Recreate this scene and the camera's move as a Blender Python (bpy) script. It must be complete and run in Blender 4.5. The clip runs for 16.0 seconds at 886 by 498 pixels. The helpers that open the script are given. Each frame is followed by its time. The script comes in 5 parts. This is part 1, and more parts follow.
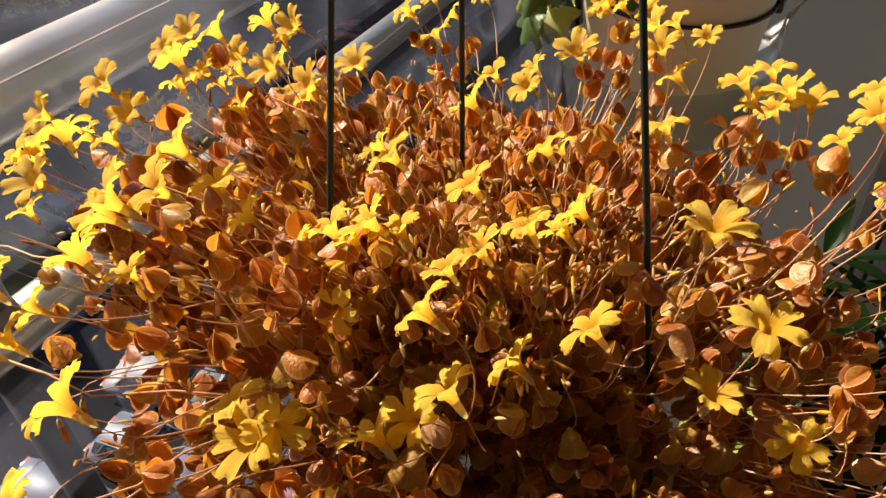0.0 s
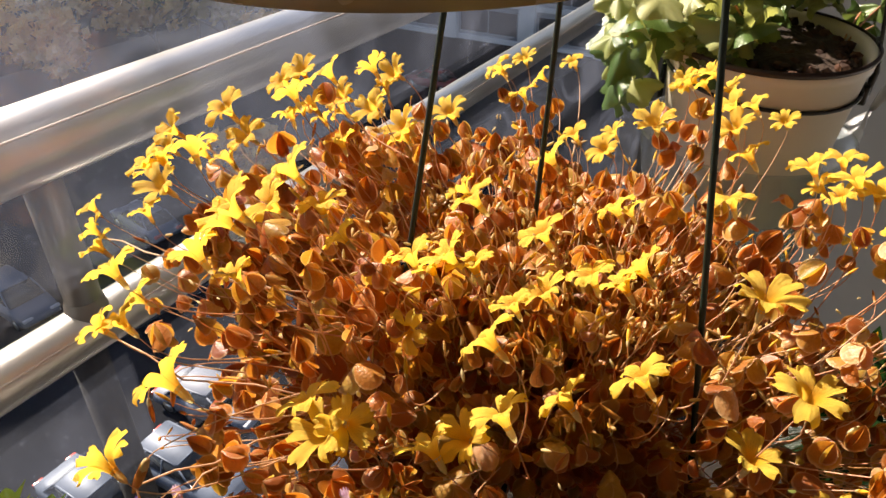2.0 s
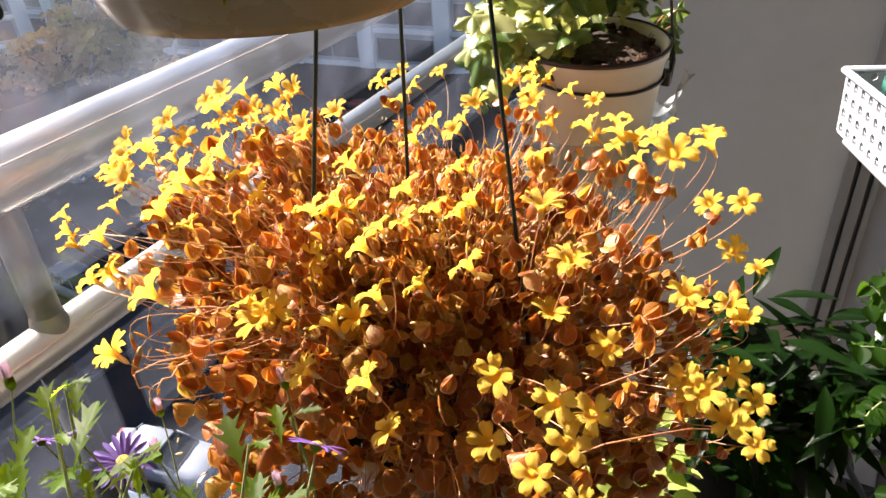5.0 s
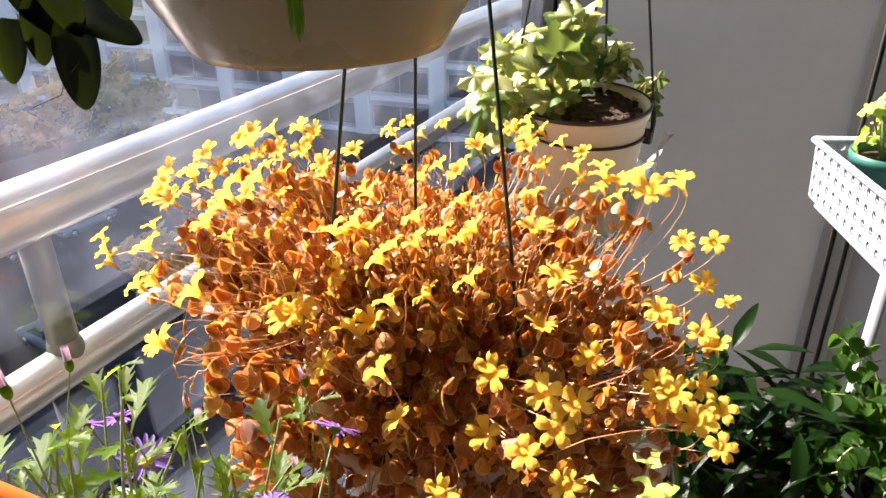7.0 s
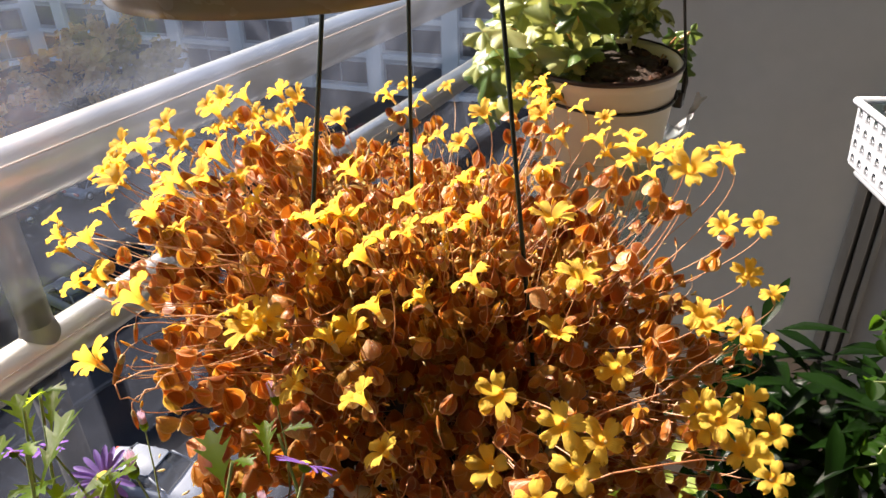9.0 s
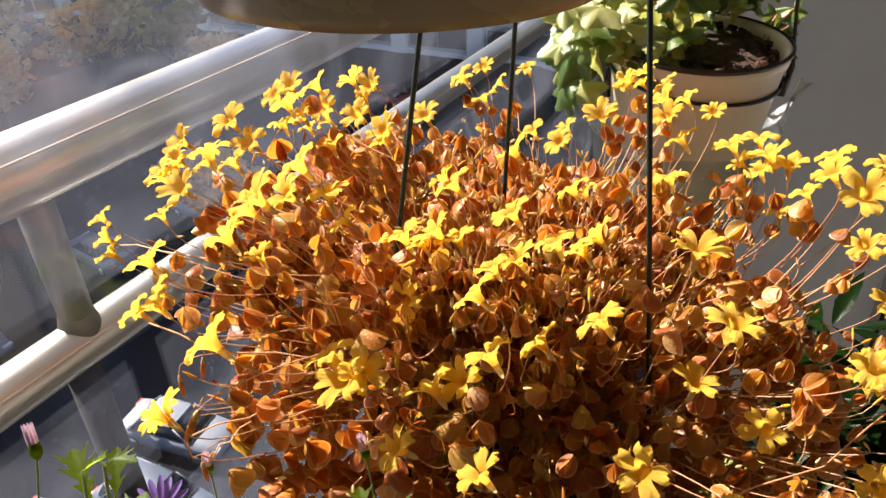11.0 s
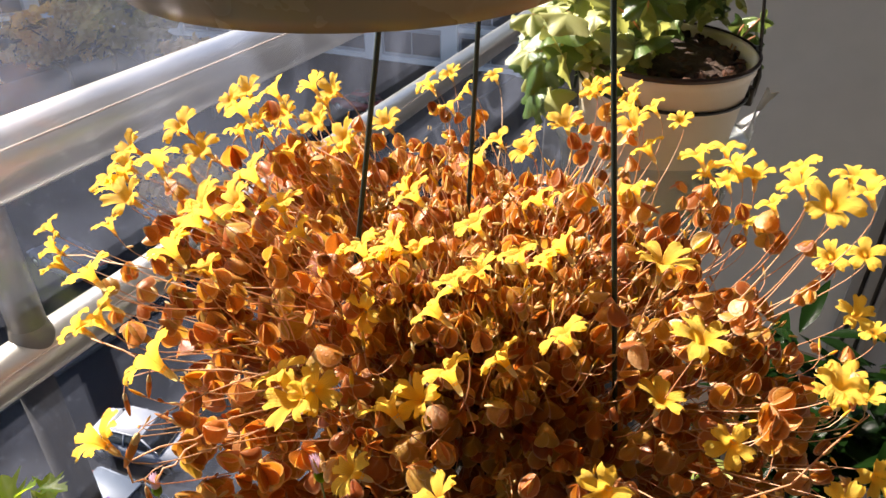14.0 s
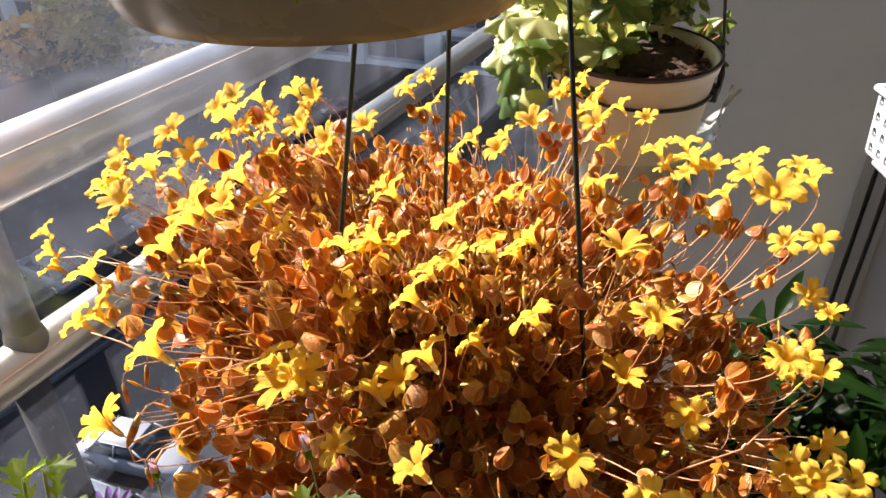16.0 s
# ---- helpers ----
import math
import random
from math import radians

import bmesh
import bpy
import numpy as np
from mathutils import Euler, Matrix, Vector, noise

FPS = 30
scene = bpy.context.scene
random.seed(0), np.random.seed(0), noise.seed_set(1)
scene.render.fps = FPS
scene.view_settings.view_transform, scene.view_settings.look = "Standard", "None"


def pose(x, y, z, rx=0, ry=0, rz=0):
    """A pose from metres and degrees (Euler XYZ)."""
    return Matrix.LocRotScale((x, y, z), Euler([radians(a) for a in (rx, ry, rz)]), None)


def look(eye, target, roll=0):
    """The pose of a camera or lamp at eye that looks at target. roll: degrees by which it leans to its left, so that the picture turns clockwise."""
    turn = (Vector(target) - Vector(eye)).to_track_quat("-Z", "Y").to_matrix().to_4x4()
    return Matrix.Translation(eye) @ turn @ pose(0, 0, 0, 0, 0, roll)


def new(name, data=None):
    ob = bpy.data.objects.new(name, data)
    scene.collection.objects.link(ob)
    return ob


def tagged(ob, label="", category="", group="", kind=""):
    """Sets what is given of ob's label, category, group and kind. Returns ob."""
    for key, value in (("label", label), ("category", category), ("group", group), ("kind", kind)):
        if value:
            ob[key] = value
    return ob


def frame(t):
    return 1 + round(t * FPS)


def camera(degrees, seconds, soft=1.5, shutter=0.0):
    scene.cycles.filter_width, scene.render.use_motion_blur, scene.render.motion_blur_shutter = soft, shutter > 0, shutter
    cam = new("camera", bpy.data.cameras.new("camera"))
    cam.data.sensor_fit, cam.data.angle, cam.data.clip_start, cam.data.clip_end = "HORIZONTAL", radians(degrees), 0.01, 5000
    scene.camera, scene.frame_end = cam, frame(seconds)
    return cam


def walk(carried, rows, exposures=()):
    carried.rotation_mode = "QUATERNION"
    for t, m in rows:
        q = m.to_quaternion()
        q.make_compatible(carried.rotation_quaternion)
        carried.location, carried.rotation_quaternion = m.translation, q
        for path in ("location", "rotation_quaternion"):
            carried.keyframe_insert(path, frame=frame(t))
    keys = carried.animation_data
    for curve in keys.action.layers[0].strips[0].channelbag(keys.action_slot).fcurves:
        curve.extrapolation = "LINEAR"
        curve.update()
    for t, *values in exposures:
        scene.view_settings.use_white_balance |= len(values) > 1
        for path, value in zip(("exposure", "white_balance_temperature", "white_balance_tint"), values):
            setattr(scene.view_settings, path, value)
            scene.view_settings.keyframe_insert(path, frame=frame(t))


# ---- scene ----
cam = camera(64.2, 16.0)
PATH = [
    (0, (0.0009, -0.001, 1.4019), (-0.8116, 1.3473, 0.1682), -3.8),
    (0.5, (0.0009, -0.018, 1.4078), (-0.9208, 1.2975, 0.2159), -4.1),
    (1, (0.0019, -0.016, 1.4069), (-0.9649, 1.2727, 0.2218), -3.3),
    (1.5, (0.0049, -0.014, 1.4139), (-0.9639, 1.2617, 0.2158), -3.5),
    (2, (0.0079, -0.019, 1.4109), (-0.9879, 1.3075, 0.2939), -0.3),
    (2.5, (0.0249, -0.0171, 1.4209), (-0.9047, 1.3592, 0.3071), -1.3),
    (3, (0.0328, -0.0351, 1.4198), (-0.8888, 1.3352, 0.2911), -1.0),
    (3.5, (0.0448, -0.0472, 1.4268), (-0.8628, 1.3371, 0.3031), -1.2),
    (4, (0.0577, -0.0613, 1.4328), (-0.8217, 1.3559, 0.3282), -2.0),
    (4.5, (0.0776, -0.0863, 1.4377), (-0.8107, 1.3717, 0.3962), -2.3),
    (4.7, (0.0836, -0.0904, 1.4367), (-0.7897, 1.3636, 0.3772), -3.2),
    (6.8, (0.1125, -0.1415, 1.4426), (-0.7848, 1.3733, 0.4943), -1.8),
    (7, (0.1104, -0.1455, 1.4406), (-0.7797, 1.4041, 0.5404), -1.0),
    (7.5, (0.1045, -0.1424, 1.4366), (-0.7717, 1.3892, 0.4953), -1.2),
    (8, (0.1035, -0.1334, 1.4326), (-0.7928, 1.3694, 0.4643), -1.9),
    (8.5, (0.0986, -0.1074, 1.4287), (-0.7546, 1.4093, 0.4434), -1.1),
    (9, (0.0856, -0.0873, 1.4237), (-0.8127, 1.3966, 0.4283), -1.7),
    (9.5, (0.0557, -0.0712, 1.4277), (-0.8607, 1.3808, 0.4012), -1.7),
    (9.7, (0.0447, -0.0662, 1.4257), (-0.8797, 1.3689, 0.3832), -1.7),
    (11.8, (0.0238, -0.0551, 1.4218), (-0.8557, 1.3401, 0.2901), -0.8),
    (12, (0.0258, -0.0531, 1.4208), (-0.8307, 1.3441, 0.2731), -0.6),
    (12.5, (0.0287, -0.0601, 1.4247), (-0.8607, 1.3819, 0.3622), -0.8),
    (13, (0.0268, -0.0551, 1.4208), (-0.8366, 1.3989, 0.3533), -0.9),
    (13.5, (0.0248, -0.0511, 1.4198), (-0.8546, 1.385, 0.3402), -1.4),
    (14, (0.0248, -0.0491, 1.4198), (-0.8366, 1.4049, 0.3493), -0.1),
    (14.5, (0.0347, -0.0682, 1.4277), (-0.9308, 1.3431, 0.3891), -1.4),
    (15, (0.0437, -0.0732, 1.4277), (-0.8797, 1.3659, 0.3902), -0.3),
    (15.5, (0.0467, -0.0792, 1.4297), (-0.8617, 1.3649, 0.3852), -0.0),
    (16, (0.0387, -0.0632, 1.4267), (-0.7956, 1.4097, 0.3624), -0.8),
]
walk(cam, [(t, look(eye, target, roll)) for t, eye, target, roll in PATH],
     [(0.0, 1.24, 7400, 15), (0.5, 1.08, 7500, 15), (1.5, 1.16, 7350, 15), (2.5, 1.85, 6900, 15), (3.5, 1.93, 6850, 15), (4.5, 2.08, 6750, 15), (7.0, 2.48, 6550, 15), (7.5, 2.58, 6550, 15), (8.0, 2.23, 6650, 15), (8.5, 1.90, 6850, 15), (9.5, 1.85, 6850, 15), (12.5, 1.68, 6900, 15), (14.5, 1.96, 6800, 15), (15.5, 1.82, 6900, 15), (16.0, 1.96, 6850, 15)])

# ---- world, sun, exposure ----
world = bpy.data.worlds.new("sky")
scene.world = world
world.use_nodes = True
SUN_DIR = Vector((-0.75, 0.06, 0.66)).normalized()
SUN_EL = math.asin(SUN_DIR.z)
SUN_AZ = math.atan2(SUN_DIR.x, SUN_DIR.y)
wn = world.node_tree
sky = wn.nodes.new("ShaderNodeTexSky")
sky.sky_type = "NISHITA"
sky.sun_disc = False
sky.sun_elevation, sky.sun_rotation = SUN_EL, SUN_AZ
wn.links.new(sky.outputs[0], wn.nodes["Background"].inputs[0])
wn.nodes["Background"].inputs[1].default_value = 0.05
sun = new("sun", bpy.data.lights.new("sun", "SUN"))
sun.data.energy, sun.data.angle, sun.data.color = 5.0, radians(0.55), (1.0, 0.93, 0.82)
sun.matrix_world = look(SUN_DIR * 30, (0, 0, 0))


# ---- materials ----
class Mat:
    """A node material with a few helpers to chain nodes."""

    def __init__(self, name):
        self.m = bpy.data.materials.new(name)
        self.m.use_nodes = True
        self.t = self.m.node_tree
        self.out = self.t.nodes["Material Output"]
        self.p = self.t.nodes["Principled BSDF"]

    def node(self, kind, **sockets):
        n = self.t.nodes.new(kind)
        for k, v in sockets.items():
            self.put(n.inputs[k.replace("_", " ")], v)
        return n

    def put(self, socket, v):
        if isinstance(v, bpy.types.NodeSocket):
            self.t.links.new(v, socket)
        else:
            socket.default_value = v

    def set(self, **sockets):
        for k, v in sockets.items():
            self.put(self.p.inputs[k.replace("_", " ")], v)
        return self

    def coords(self):
        return self.t.nodes.new("ShaderNodeTexCoord").outputs["Object"]

    def noise(self, scale, detail=3.0, vec=None):
        n = self.node("ShaderNodeTexNoise", Scale=scale, Detail=detail)
        self.put(n.inputs["Vector"], vec or self.coords())
        return n.outputs["Fac"]

    def ramp(self, fac, *stops):
        n = self.t.nodes.new("ShaderNodeValToRGB")
        e = n.color_ramp.elements
        while len(e) < len(stops):
            e.new(0.5)
        for el, (pos, col) in zip(e, stops):
            el.position, el.color = pos, (*col, 1)
        self.put(n.inputs[0], fac)
        return n.outputs[0]

    def mix(self, fac, a, b, kind="MIX"):
        n = self.t.nodes.new("ShaderNodeMix")
        n.data_type, n.blend_type = "RGBA", kind
        self.put(n.inputs[0], fac)
        self.put(n.inputs[6], a if not isinstance(a, tuple) else (*a, 1))
        self.put(n.inputs[7], b if not isinstance(b, tuple) else (*b, 1))
        return n.outputs[2]

    def math(self, op, a, b=0.0):
        n = self.t.nodes.new("ShaderNodeMath")
        n.operation = op
        self.put(n.inputs[0], a)
        self.put(n.inputs[1], b)
        return n.outputs[0]

    def bump(self, height, strength=0.3, distance=0.001):
        n = self.node("ShaderNodeBump", Strength=strength, Distance=distance, Height=height)
        self.put(self.p.inputs["Normal"], n.outputs[0])
        return self

    def random(self):
        return self.t.nodes.new("ShaderNodeObjectInfo").outputs["Random"]

    def island(self):
        return self.t.nodes.new("ShaderNodeNewGeometry").outputs["Random Per Island"]

    def translucent(self, colour, amount):
        tr = self.t.nodes.new("ShaderNodeBsdfTranslucent")
        self.put(tr.inputs[0], colour if not isinstance(colour, tuple) else (*colour, 1))
        mx = self.node("ShaderNodeMixShader", Fac=amount)
        self.t.links.new(self.p.outputs[0], mx.inputs[1])
        self.t.links.new(tr.outputs[0], mx.inputs[2])
        self.t.links.new(mx.outputs[0], self.out.inputs[0])
        return self


def plain(name, col, rough=0.5, metal=0.0, scale=60.0, vary=0.25, bump=0.1, dist=0.0006):
    """A surface with grain and stains at two scales."""
    k = Mat(name)
    dark = tuple(c * (1 - vary) for c in col)
    light = tuple(min(1, c * (1 + vary * 0.5)) for c in col)
    big, small = k.noise(scale * 0.12, 4), k.noise(scale, 6)
    c = k.mix(k.ramp(big, (0.35, (0, 0, 0)), (0.7, (1, 1, 1))), dark, light)
    c = k.mix(k.math("MULTIPLY", small, 0.35), c, tuple(x * 0.7 for x in col))
    k.set(Base_Color=c, Roughness=k.math("ADD", k.math("MULTIPLY", big, 0.2), rough - 0.1), Metallic=metal)
    k.bump(small, bump, dist)
    return k.m


def leaf_material(name, low, high, through_col, amount, rough=0.5, per_island=False, gloss=0.35):
    """Leaf tissue: varied from leaf to leaf, lets light through, with fine veins."""
    k = Mat(name)
    r = k.island() if per_island else k.random()
    n = k.noise(220.0, 4)
    c = k.mix(r, low, high)
    c = k.mix(k.math("MULTIPLY", n, 0.5), c, tuple(x * 0.45 for x in low))
    k.set(Base_Color=c, Roughness=rough)
    k.p.inputs["Specular IOR Level"].default_value = gloss
    k.bump(k.noise(500.0, 3), 0.25, 0.0006)
    tc = k.mix(r, through_col, tuple(min(1, x * 1.25) for x in through_col))
    tc = k.mix(k.math("MULTIPLY", n, 0.6), tc, tuple(x * 0.5 for x in through_col))
    k.translucent(tc, amount)
    return k.m


def bronze(name, per_island):
    """Oxalis leaf: rust, ochre, tan and olive from leaf to leaf, light shining through. The pale rim paints in lit
    edges; the darkest tones stand for shaded leaves.
    """
    k = Mat(name)
    r = k.island() if per_island else k.random()
    sep = k.t.nodes.new("ShaderNodeSeparateXYZ")
    k.put(sep.inputs[0], k.t.nodes.new("ShaderNodeUVMap").outputs[0])
    rim = k.ramp(sep.outputs[0], (0.84, (0, 0, 0)), (0.99, (1, 1, 1)))
    rib = k.ramp(sep.outputs[0], (0.0, (1, 1, 1)), (0.16, (0, 0, 0)))
    n = k.noise(170.0, 4)
    c = k.ramp(r, (0.0, (0.16, 0.036, 0.011)), (0.14, (0.37, 0.135, 0.028)), (0.3, (0.58, 0.20, 0.042)), (0.42, (0.54, 0.29, 0.055)), (0.52, (0.22, 0.048, 0.012)), (0.64, (0.52, 0.205, 0.042)), (0.78, (0.58, 0.38, 0.085)), (0.9, (0.38, 0.28, 0.05)), (1.0, (0.74, 0.45, 0.22)))
    c = k.mix(k.math("MULTIPLY", n, 0.4), c, (0.29, 0.06, 0.012))
    fine = k.noise(1100.0, 5)
    c = k.mix(k.math("MULTIPLY", k.ramp(fine, (0.40, (0, 0, 0)), (0.72, (1, 1, 1))), 0.55), c, (0.20, 0.055, 0.013))
    c = k.mix(k.math("MULTIPLY", k.math("ADD", k.math("MULTIPLY", rim, fine), k.math("MULTIPLY", rib, 0.35)), 0.95), c, (0.84, 0.66, 0.38))
    k.set(Base_Color=c, Roughness=0.38)
    k.p.inputs["Specular IOR Level"].default_value = 0.6
    k.bump(k.math("ADD", fine, n), 0.5, 0.0007)
    tc = k.ramp(r, (0.0, (0.48, 0.09, 0.01)), (0.14, (0.78, 0.27, 0.025)), (0.3, (0.92, 0.38, 0.04)), (0.42, (0.88, 0.50, 0.05)), (0.52, (0.56, 0.12, 0.012)), (0.64, (0.90, 0.38, 0.04)), (0.78, (0.88, 0.58, 0.07)), (0.9, (0.70, 0.52, 0.05)), (1.0, (0.96, 0.50, 0.13)))
    tc = k.mix(k.math("MULTIPLY", n, 0.5), tc, (0.55, 0.12, 0.008))
    tc = k.mix(k.math("MULTIPLY", rim, 0.4), tc, (1.0, 0.68, 0.26))
    tc = k.mix(k.math("MULTIPLY", fine, 0.25), tc, (0.55, 0.12, 0.008))
    k.translucent(tc, 0.40)
    return k.m


M_OX, M_OX_ISLAND = bronze("bronze leaf", False), bronze("bronze leaf mass", True)
M_STEM = leaf_material("red stem", (0.58, 0.25, 0.12), (0.82, 0.62, 0.42), (0.9, 0.5, 0.24), 0.3, 0.45, True)
M_CALYX = leaf_material("calyx", (0.62, 0.44, 0.18), (0.84, 0.74, 0.46), (0.9, 0.68, 0.3), 0.35, 0.4)
M_SPRIG = leaf_material("pale sprig", (0.50, 0.25, 0.09), (0.76, 0.58, 0.26), (0.85, 0.55, 0.18), 0.4, 0.4, True)
M_CRUMB = leaf_material("soil crumb", (0.025, 0.011, 0.007), (0.12, 0.055, 0.034), (0.1, 0.05, 0.03), 0.05, 0.9, True)
# Begonia leaf in two copies, one coloured as sunlit, one as shaded.
M_BEGONIA = leaf_material("sunlit pale green leaf", (0.16, 0.22, 0.055), (0.52, 0.52, 0.24), (0.60, 0.62, 0.16), 0.34, 0.36, gloss=0.5)
M_BEGONIA_DARK = leaf_material("shaded mid green leaf", (0.04, 0.09, 0.022), (0.16, 0.24, 0.07), (0.34, 0.46, 0.08), 0.24, 0.28, gloss=0.6)
M_DAISY_LEAF = leaf_material("fresh green leaf", (0.014, 0.05, 0.004), (0.08, 0.16, 0.014), (0.50, 0.70, 0.02), 0.52, 0.35, gloss=0.3)
# Dark green driven near black, with the plant's shade put into it.
M_DARKLEAF = leaf_material("shaded dark glossy leaf", (0.0015, 0.006, 0.001), (0.006, 0.019, 0.003), (0.12, 0.28, 0.012), 0.08, 0.24, gloss=0.10)
M_VINE = leaf_material("vine leaf", (0.007, 0.022, 0.003), (0.024, 0.060, 0.008), (0.18, 0.40, 0.02), 0.3, 0.4, gloss=0.06)
M_JADE = leaf_material("succulent leaf", (0.007, 0.014, 0.005), (0.014, 0.026, 0.008), (0.12, 0.17, 0.01), 0.045, 0.45)
M_LIME = leaf_material("lime leaf", (0.16, 0.24, 0.03), (0.46, 0.50, 0.16), (0.55, 0.70, 0.08), 0.36, 0.5)
M_GREENSTEM = leaf_material("green stem", (0.2, 0.26, 0.1), (0.34, 0.36, 0.2), (0.3, 0.4, 0.1), 0.2, 0.5, True)


def petal_material(name, col, deep, through_col, vein):
    """Petal: colour deepens to the throat, with dark radiating veins near it (petal-space uv)."""
    k = Mat(name)
    uv = k.t.nodes.new("ShaderNodeUVMap").outputs[0]
    sep = k.t.nodes.new("ShaderNodeSeparateXYZ")
    k.put(sep.inputs[0], uv)
    u, v = sep.outputs[0], sep.outputs[1]
    stripe = k.math("ABSOLUTE", k.math("SINE", k.math("MULTIPLY", u, 18.85)))
    line = k.math("LESS_THAN", stripe, 0.16)
    near = k.math("MULTIPLY", k.math("GREATER_THAN", v, 0.36), k.math("LESS_THAN", v, 0.66))
    base = k.mix(k.ramp(v, (0.22, (1, 1, 1)), (0.62, (0, 0, 0))), col, deep)
    base = k.mix(k.math("MULTIPLY", k.math("MULTIPLY", line, near), 0.75), base, vein)
    base = k.mix(k.math("MULTIPLY", k.random(), 0.14), base, tuple(x * 0.75 for x in deep))
    streak = k.ramp(k.noise(260.0, 5), (0.38, (0, 0, 0)), (0.68, (1, 1, 1)))
    base = k.mix(k.math("MULTIPLY", streak, 0.16), base, deep)
    k.set(Base_Color=base, Roughness=0.55)
    k.p.inputs["Specular IOR Level"].default_value = 0.25
    k.bump(k.math("ADD", k.math("MULTIPLY", stripe, 0.8), k.noise(400.0, 2)), 0.6, 0.001)
    k.translucent(k.mix(k.math("MULTIPLY", streak, 0.3), through_col, tuple(x * 0.8 for x in deep)), 0.52)
    return k.m


M_PETAL = petal_material("yellow petal", (0.97, 0.72, 0.12), (0.90, 0.36, 0.004), (1.0, 0.69, 0.09), (0.32, 0.06, 0.008))
M_BUD = leaf_material("yellow bud", (0.8, 0.42, 0.03), (0.9, 0.6, 0.06), (0.95, 0.5, 0.03), 0.35, 0.5)
M_WILT = leaf_material("withered petal", (0.45, 0.17, 0.04), (0.6, 0.26, 0.06), (0.7, 0.26, 0.04), 0.35, 0.6)
M_PURPLE = leaf_material("violet ray petal", (0.20, 0.11, 0.46), (0.34, 0.22, 0.62), (0.36, 0.18, 0.72), 0.4, 0.5, True)
M_PINKBUD = leaf_material("pink bud", (0.60, 0.40, 0.54), (0.82, 0.72, 0.76), (0.75, 0.5, 0.66), 0.3, 0.5, True)
M_DISC = plain("yellow disc", (0.75, 0.5, 0.05), 0.7, 0, 900, 0.4, 0.6)

M_WIRE = plain("green coated wire", (0.003, 0.013, 0.008), 0.6, 0, 300, 0.3, 0.1)
M_BLACKWIRE = plain("black wire", (0.015, 0.014, 0.013), 0.4, 0, 300, 0.3, 0.1)
M_CREAM = plain("cream plastic", (0.78, 0.70, 0.56), 0.38, 0, 40, 0.12, 0.05)
# Darker soil copy that carries the shade under the oxalis leaves.
M_SOIL_SHADED = plain("shaded potting soil", (0.012, 0.008, 0.006), 0.95, 0, 180, 0.6, 0.5, 0.002)
M_SOIL = plain("potting soil", (0.036, 0.019, 0.011), 0.95, 0, 180, 0.6, 1.0, 0.004)
M_STEEL = Mat("brushed stainless steel")
M_STEEL.set(Base_Color=M_STEEL.mix(M_STEEL.noise(9.0, 5), (0.54, 0.52, 0.49), (0.70, 0.68, 0.65)), Metallic=1.0,
            Roughness=M_STEEL.math("ADD", M_STEEL.math("MULTIPLY", M_STEEL.noise(14.0, 6), 0.16), 0.25))
M_STEEL.bump(M_STEEL.noise(700.0, 3), 0.08, 0.0003)
M_STEEL = M_STEEL.m
# Darker than the rails: the posts' unlit side is put into the colour.
M_STEELDULL = plain("shaded dull steel", (0.20, 0.18, 0.155), 0.5, 0.75, 30, 0.25, 0.1)
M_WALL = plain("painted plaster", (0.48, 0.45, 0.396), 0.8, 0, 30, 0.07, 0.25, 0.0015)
M_DOOR = plain("painted panel", (0.30, 0.30, 0.31), 0.55, 0, 30, 0.08, 0.1)
M_ALU = plain("grey aluminium frame", (0.15, 0.145, 0.135), 0.45, 0.6, 80, 0.2, 0.05)
M_ALUMID = plain("mid grey aluminium frame", (0.13, 0.125, 0.12), 0.5, 0.3, 80, 0.15, 0.05)
M_ALULIGHT = plain("light aluminium frame", (0.30, 0.285, 0.265), 0.45, 0.3, 80, 0.15, 0.05)
# Floor, unseen inner walls and ceiling: tones darkened to cut bounced light.
M_FLOOR = plain("floor tile", (0.035, 0.032, 0.03), 0.5, 0, 25, 0.15, 0.1)
M_INNER = plain("dimmed inner plaster", (0.17, 0.155, 0.135), 0.8, 0, 30, 0.07, 0.25, 0.0015)
M_CEIL = plain("ceiling paint", (0.5, 0.49, 0.47), 0.9, 0, 25, 0.06, 0.15)
M_GLOSSWHITE = plain("glint white plastic", (0.88, 0.89, 0.9), 0.25, 0, 60, 0.05, 0.1)
# The rack's white enamel is greyed to carry its shade.
M_RACK = plain("white enamel greyed as in shade", (0.26, 0.28, 0.31), 0.45, 0, 60, 0.12, 0.05)
# White dimmed to bluish grey, the basket's half shade put into it.
M_WHITE = plain("white plastic", (0.42, 0.44, 0.49), 0.4, 0, 60, 0.06, 0.05)
M_GREENPOT = plain("dark green plastic", (0.02, 0.12, 0.09), 0.4, 0, 60, 0.2, 0.05)
M_ORANGE = plain("orange plastic", (0.75, 0.16, 0.02), 0.4, 0, 60, 0.15, 0.05)
M_TERRA = plain("terracotta", (0.45, 0.18, 0.09), 0.8, 0, 60, 0.25, 0.3)

# Milky pot: thin plastic that light shines through, its white darkened for the shaded near side
k = Mat("shaded milky plastic")
scuff = k.ramp(k.noise(70.0, 8), (0.60, (0, 0, 0)), (0.68, (1, 1, 1)))
k.set(Base_Color=k.mix(k.math("MULTIPLY", scuff, 0.3), k.mix(k.noise(30.0, 4), (0.19, 0.155, 0.095), (0.26, 0.215, 0.135)), (0.42, 0.36, 0.27)), Roughness=k.math("ADD", k.math("MULTIPLY", k.noise(22.0, 5), 0.25), 0.14))
k.bump(k.noise(90.0, 3), 0.08, 0.0005)
k.translucent((0.7, 0.46, 0.19), 0.14)
M_MILKY = k.m

